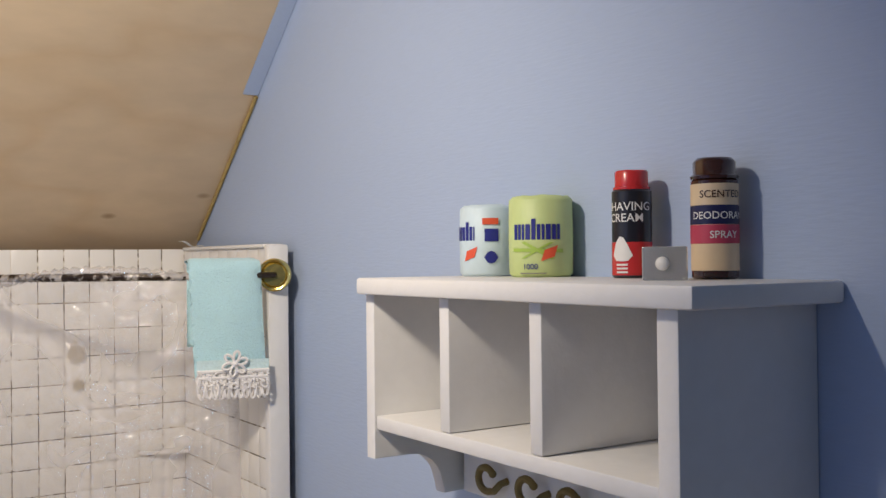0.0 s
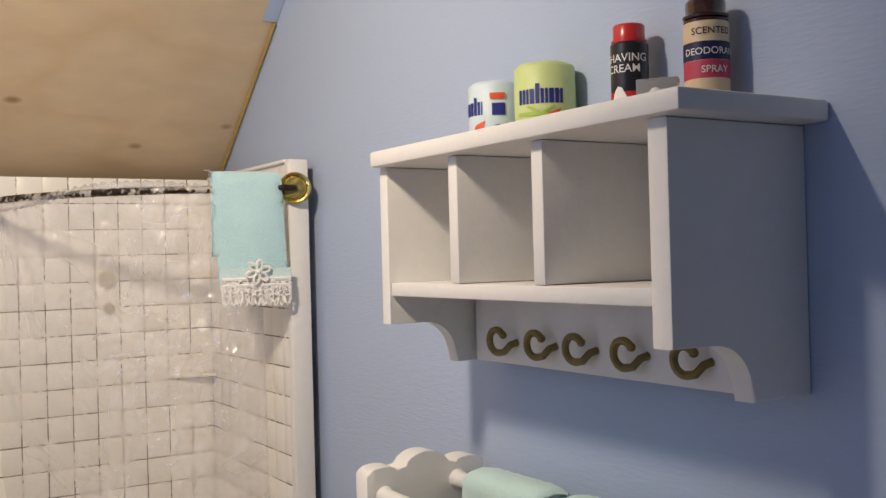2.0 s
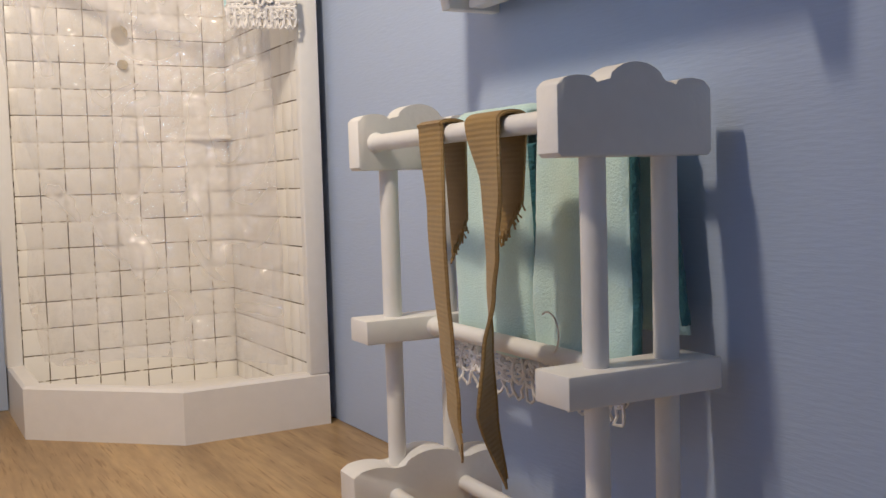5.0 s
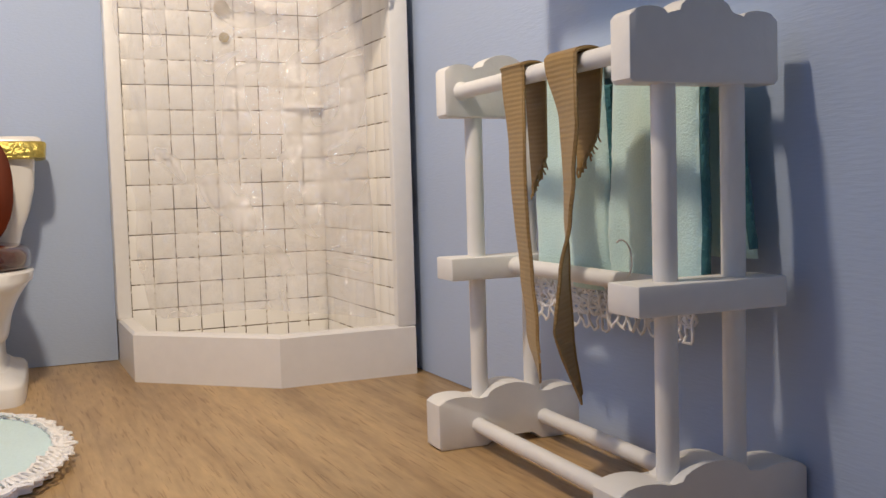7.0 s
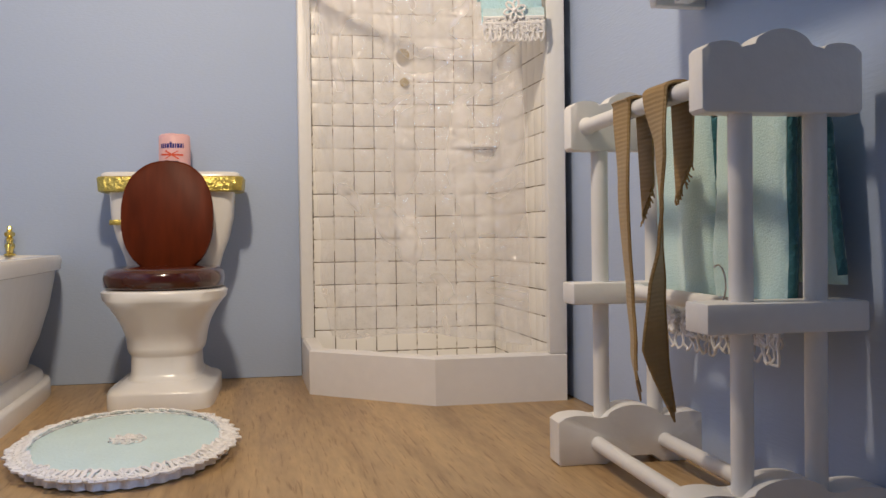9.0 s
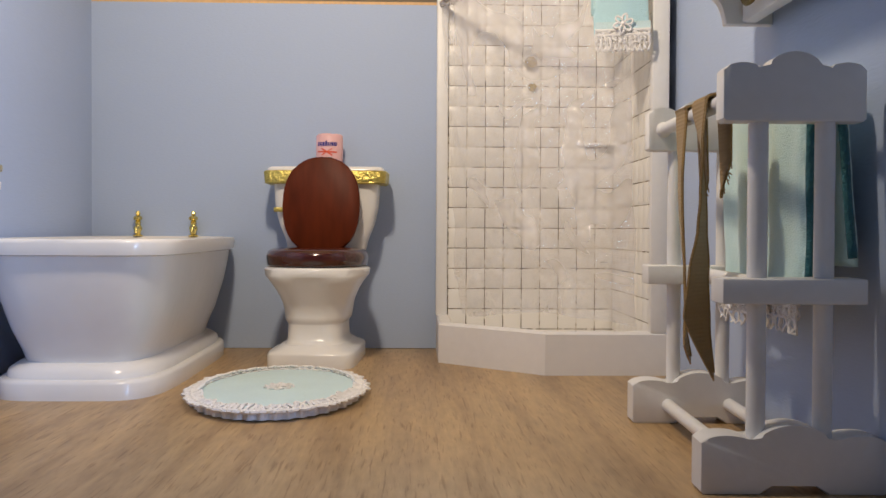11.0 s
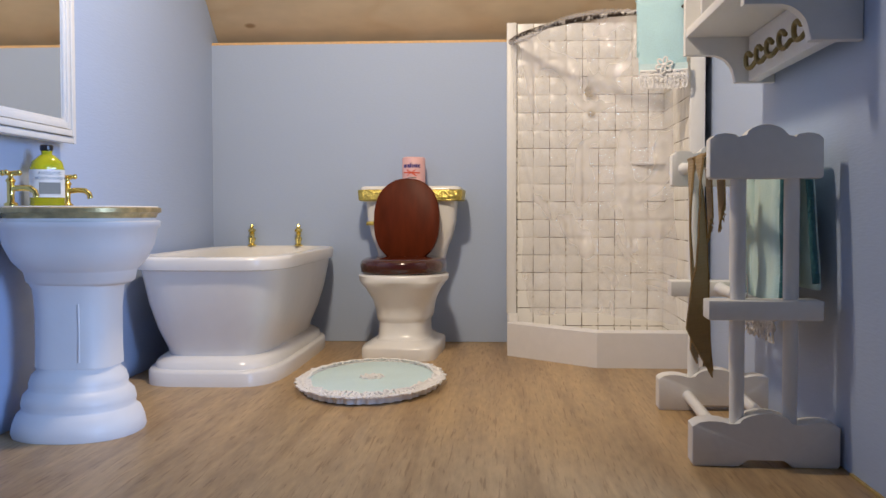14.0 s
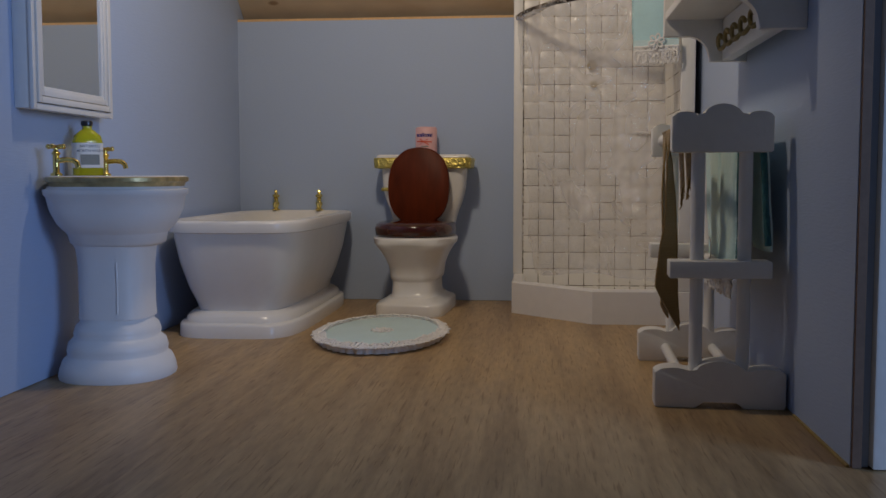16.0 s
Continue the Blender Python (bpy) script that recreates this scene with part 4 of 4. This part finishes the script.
part("foam_picture", bm, PAPER, can, "white foam drawing")
bm = B()
for k in range(3):
    wrapped(bm, r + 0.0007, rect(-0.014, 0.006, 0.008 + 0.006 * k, 0.011 + 0.006 * k), F - 0.25)
part("small_print", bm, PAPER, can, "unreadable small print bars")

can = thing("deodorant_can", "brown and cream deodorant spray can on the shelf", "aerosol can", (1.610, 1.150, TOP))
r = 0.034
F = radians(218)
part("body", drum(B(), r, 0.0, 0.147), BROWNP, can)
part("cream_band", drum(B(), r + 0.0006, 0.010, 0.142), CREAM, can, "cream paper label")
part("navy_band", drum(B(), r + 0.0012, 0.080, 0.108, 0.0005), NAVY, can, "navy stripe")
part("crimson_band", drum(B(), r + 0.0012, 0.052, 0.0795, 0.0005), CRIMSON, can, "crimson stripe")
bm = lathe(B(), [(0.0345, 0.147), (0.0355, 0.151), (0.031, 0.154), (0.031, 0.172), (0.026, 0.178)], seg=28)
part("cap", bm, BROWNP, can, "glossy brown cap", 60)
part("lettering", lettering("SCENTED", 0.015, r + 0.0006, F + 0.35, 0.119), BROWNP, can, "dark words")
part("lettering", lettering("DEODORANT", 0.015, r + 0.0012, F + 0.40, 0.088), PAPER, can, "white words")
part("lettering", lettering("SPRAY", 0.015, r + 0.0012, F + 0.45, 0.060), PAPER, can, "white words")


def roll(name, label, at, r, h, wrap, marks):
    t = thing(name, label, "toilet roll", at, group="wrapped toilet rolls")
    rings = [(r - 0.006, 0.0), (r, 0.006), (r + 0.001, h * 0.5), (r, h - 0.008), (r - 0.008, h), (r * 0.45, h - 0.001), (r * 0.38, h - 0.012), (r * 0.36, h * 0.5)]
    bm = lathe(B(), rings, seg=36)
    for v in bm.verts:
        if v.co.z > h * 0.9:
            v.co.z += 0.004 * noise.noise(Vector((v.co.x * 60, v.co.y * 60, 3)))
    part("wrapper", bm, wrap, t, sharp=60)
    for level, (nm, outs, mat, lab, face) in enumerate(marks):
        for o in outs:
            bm = B()
            wrapped(bm, r + 0.001, o, face, 0.0008 + 0.0004 * level)
            part(nm, bm, mat, t, lab)
    return t


def name_bars(u0, u1, v0, tall):
    """A brand name, as a row of plain upright bars."""
    out = []
    u, k = u0, 0
    while u < u1:
        w = (0.0075, 0.0060, 0.0050, 0.0090)[k % 4]
        out.append(rect(u, min(u + w, u1), v0, v0 + tall * (1.35 if k % 6 == 4 else 1.0)))
        u += w + 0.0022
        k += 1
    return out


def star(u, v, ru):
    return [[(u - ru, v + 0.004), (u - ru, v - 0.002), (u + ru, v - 0.004), (u + ru, v + 0.002)], [(u - ru * 0.6, v - 0.014), (u - ru * 0.45, v - 0.014), (u + ru * 0.6, v + 0.014), (u + ru * 0.45, v + 0.014)], [(u - ru * 0.6, v + 0.014), (u + ru * 0.5, v - 0.016), (u + ru * 0.65, v - 0.014), (u - ru * 0.45, v + 0.016)]]


F = radians(228)
tag = [(0.006, 0.028), (0.034, 0.038), (0.036, 0.056), (0.008, 0.046)]
t = roll("toilet_roll", "lime green paper-wrapped toilet roll on the shelf", (1.600, 1.543, TOP), 0.057, 0.144, LIME, (
    ("name_bar", name_bars(-0.050, 0.040, 0.066, 0.027), BLUE, "blue brand bar", F),
    ("burst_ray", star(-0.004, 0.047, 0.048), GREEN, "green burst", F), ("tag", [tag], ORANGE, "orange tag", F - 0.05),
    ("foot_line", [rect(-0.035, 0.012, 0.006, 0.008)], GREY, "grey print line", F)))
part("count", lettering("1000", 0.014, 0.058, F - 0.28, 0.014), BLUE, t, "blue number")
F = radians(236)
roll("toilet_roll", "pale blue paper-wrapped toilet roll on the shelf", (1.601, 1.706, TOP), 0.054, 0.136, SKY, (
    ("name_bar", name_bars(-0.085, -0.028, 0.068, 0.026), BLUE, "blue brand bar", F),
    ("tag", [[(u - 0.058, v) for u, v in tag]], ORANGE, "orange tag", F),
    ("panel", [rect(-0.008, 0.018, 0.066, 0.090)], BLUE, "blue panel", F), ("panel", [rect(-0.012, 0.018, 0.098, 0.110)], ORANGE, "orange panel", F),
    ("badge", [oval(0.004, 0.036, 0.013, 0.012)], BLUE, "round blue badge", F)))
F = radians(266)
roll("toilet_roll", "pink paper-wrapped toilet roll on the toilet tank", (0.388, 3.385, 0.7602), 0.055, 0.142, PINK, (
    ("name_bar", name_bars(-0.046, 0.040, 0.090, 0.016), BLUE, "blue brand bar", F), ("burst_ray", star(-0.004, 0.066, 0.042), ORANGE, "red burst", F),
    ("foot_line", [rect(-0.02, 0.02, 0.040, 0.044)], GREY, "grey print line", F)))

glassy = bpy.data.materials.new("clear_acrylic")
glassy.use_nodes = True
p = glassy.node_tree.nodes["Principled BSDF"]
p.inputs["Transmission Weight"].default_value, p.inputs["Roughness"].default_value, p.inputs["IOR"].default_value = 0.8, 0.12, 1.45
p.inputs["Base Color"].default_value = (0.86, 0.87, 0.84, 1)
block = thing("soap_block", "small clear square block with a bead on the shelf", "ornament", (1.505, 1.150, TOP), 38)
part("block", box(B(), -0.010, 0.010, -0.031, 0.031, 0, 0.048, 0.002), glassy, block)
part("bead", ball(B(), (-0.012, 0.002, 0.024), 0.010, (0.6, 1, 1)), PAPER, block, "white bead")

liquid = bpy.data.materials.new("yellow_bottle")
liquid.use_nodes = True
p = liquid.node_tree.nodes["Principled BSDF"]
p.inputs["Transmission Weight"].default_value, p.inputs["Roughness"].default_value, p.inputs["Base Color"].default_value = 0.45, 0.06, (0.72, 0.70, 0.03, 1)
bottle = thing("mouthwash_bottle", "yellow mouthwash bottle with black cap on the basin", "bottle", (-0.535, 1.500, 0.6565), -52)
part("glass", loft(B(), [(0, 0, z, a, b, 3.2) for z, a, b in ((0, 0.030, 0.044), (0.004, 0.034, 0.048), (0.11, 0.034, 0.048), (0.132, 0.030, 0.042), (0.148, 0.020, 0.024), (0.154, 0.014, 0.015), (0.164, 0.014, 0.015))], 36), liquid, bottle, "yellow filled glass", 60)
part("cap", drum(B(), 0.019, 0.164, 0.182), BLACK, bottle, "black cap")
paper = part("label", loft(B(), [(0, 0, z, 0.0347, 0.0487, 3.2) for z in (0.026, 0.108)], 36), PAPER, bottle, "white paper label", 60)
part("picture", box(B(), 0.0340, 0.0352, -0.030, 0.030, 0.036, 0.070), GREY, paper, "grey label picture")


def flat_words(text, size, x, y, z):
    bm = lettering(text, size, 1.0, 0, 0)
    for v in bm.verts:
        a = math.atan2(v.co.y, v.co.x)
        v.co = Vector((x, y + a, z + v.co.z))
    return bm


part("lettering", flat_words("ANTISEPTIC", 0.0125, 0.0352, 0, 0.093), BLACK, paper, "black words")
part("lettering", flat_words("MOUTH WASH", 0.0125, 0.0352, 0, 0.078), BLACK, paper, "black words")

# ---- shower fittings ----
bm = rod(B(), (1.225, Y1 - 0.052, 1.215), (1.225, Y1 - 0.075, 1.207), 0.022, 0.027, 20)
tube(bm, [(1.225, Y1 - 0.045, 1.225), (1.225, Y1 - 0.06, 1.222), (1.225, Y1 - 0.07, 1.212)], 0.010)
part("shower_head", bm, OLDGOLD, shower, "dull gold shower head")
bm = rod(B(), (1.235, Y1 - 0.052, 1.110), (1.235, Y1 - 0.062, 1.110), 0.018, 0.016, 18)
part("shower_tap", bm, OLDGOLD, shower, "dull gold tap")
bm = prism(B(), [(1.42, Y1 - 0.052), (X1 - 0.052, Y1 - 0.052), (X1 - 0.052, Y1 - 0.105), (1.50, Y1 - 0.085)], "z", 0.864, 0.876, 0.003)
part("soap_ledge", bm, TRAY, shower, "white corner ledge")

# ---- scraps ----
scrap = thing("paper_scrap", "curled scrap of white paper on the shower's top edge", "paper scrap", (1.585, 3.33, ZT + 0.0062), 25)
part("strip", sheet(B(), 14, 3, lambda u, v: Vector((-0.055 + 0.10 * u, 0.016 * (v - 0.5) * (1 - 0.4 * u), 0.002 + 0.018 * (1 - u) ** 2 + 0.004 * math.sin(9 * u))), 0.0015), PAPER, scrap, sharp=60)
thread = thing("loose_thread", "loose loop of white thread hanging at the towel hem", "thread")
bm = tube(B(), [Vector((1.478, 1.372 + 0.030 * math.cos(a), 0.432 + 0.036 * math.sin(a))) for a in (radians(60 + 200 * k / 16) for k in range(17))], 0.0018, 5)
part("strand", bm, LACE, thread)
structure("trim_floor", box(B(), XR - 0.007, XR - 0.0005, YF, 1.05, 0.0005, 0.006), GLUE, "yellowed glue strip along the floor")

# ---- tiles ----
PITCH, COLUMN = 0.0852, 0.0778


def tile_piece(half, h=0.0407):
    bm = B()
    rings = [[bm.verts.new((sx * (half - d), z, sz * (h - d))) for sx, sz in ((-1, -1), (1, -1), (1, 1), (-1, 1))] for d, z in ((0, 0.0), (0, -0.0006), (0.0006, -0.0009))]
    for a, b in zip(rings, rings[1:]):
        for k in range(4):
            bm.faces.new((a[k], a[(k + 1) % 4], b[(k + 1) % 4], b[k]))
    bm.faces.new(rings[-1])
    return finish("tile", bm, TILE, 60)


WIDE_JOINT, TIGHT_JOINT = tile_piece(0.0370), tile_piece(0.0383)
rnd = random.Random(7)
panels = {"back_panel": None, "side_panel": None}
for c in shower.children:
    if c.name in panels:
        panels[c.name] = c


def lay(parent, x, y, z, turn):
    ob = new("tile", TIGHT_JOINT if turn else WIDE_JOINT)
    ob.parent = parent
    ob.matrix_local = pose(x * S, y * S, z * S, rnd.gauss(0, 0.1), 0, turn + rnd.gauss(0, 0.1))
    return ob


for row in range(-2, 16):
    z = 0.176 + PITCH * (row + 0.5)
    for col in range(9):
        x = 0.8835 + COLUMN * (col + 0.5)
        if x < X1 - 0.05:
            lay(panels["back_panel"], x, Y1 - 0.0455, z, 0)
    for col in range(9):
        y = Y1 - 0.054 - COLUMN * (col + 0.5)
        if y > Y0 + 0.055:
            lay(panels["side_panel"], X1 - 0.0455, y, z, -90)
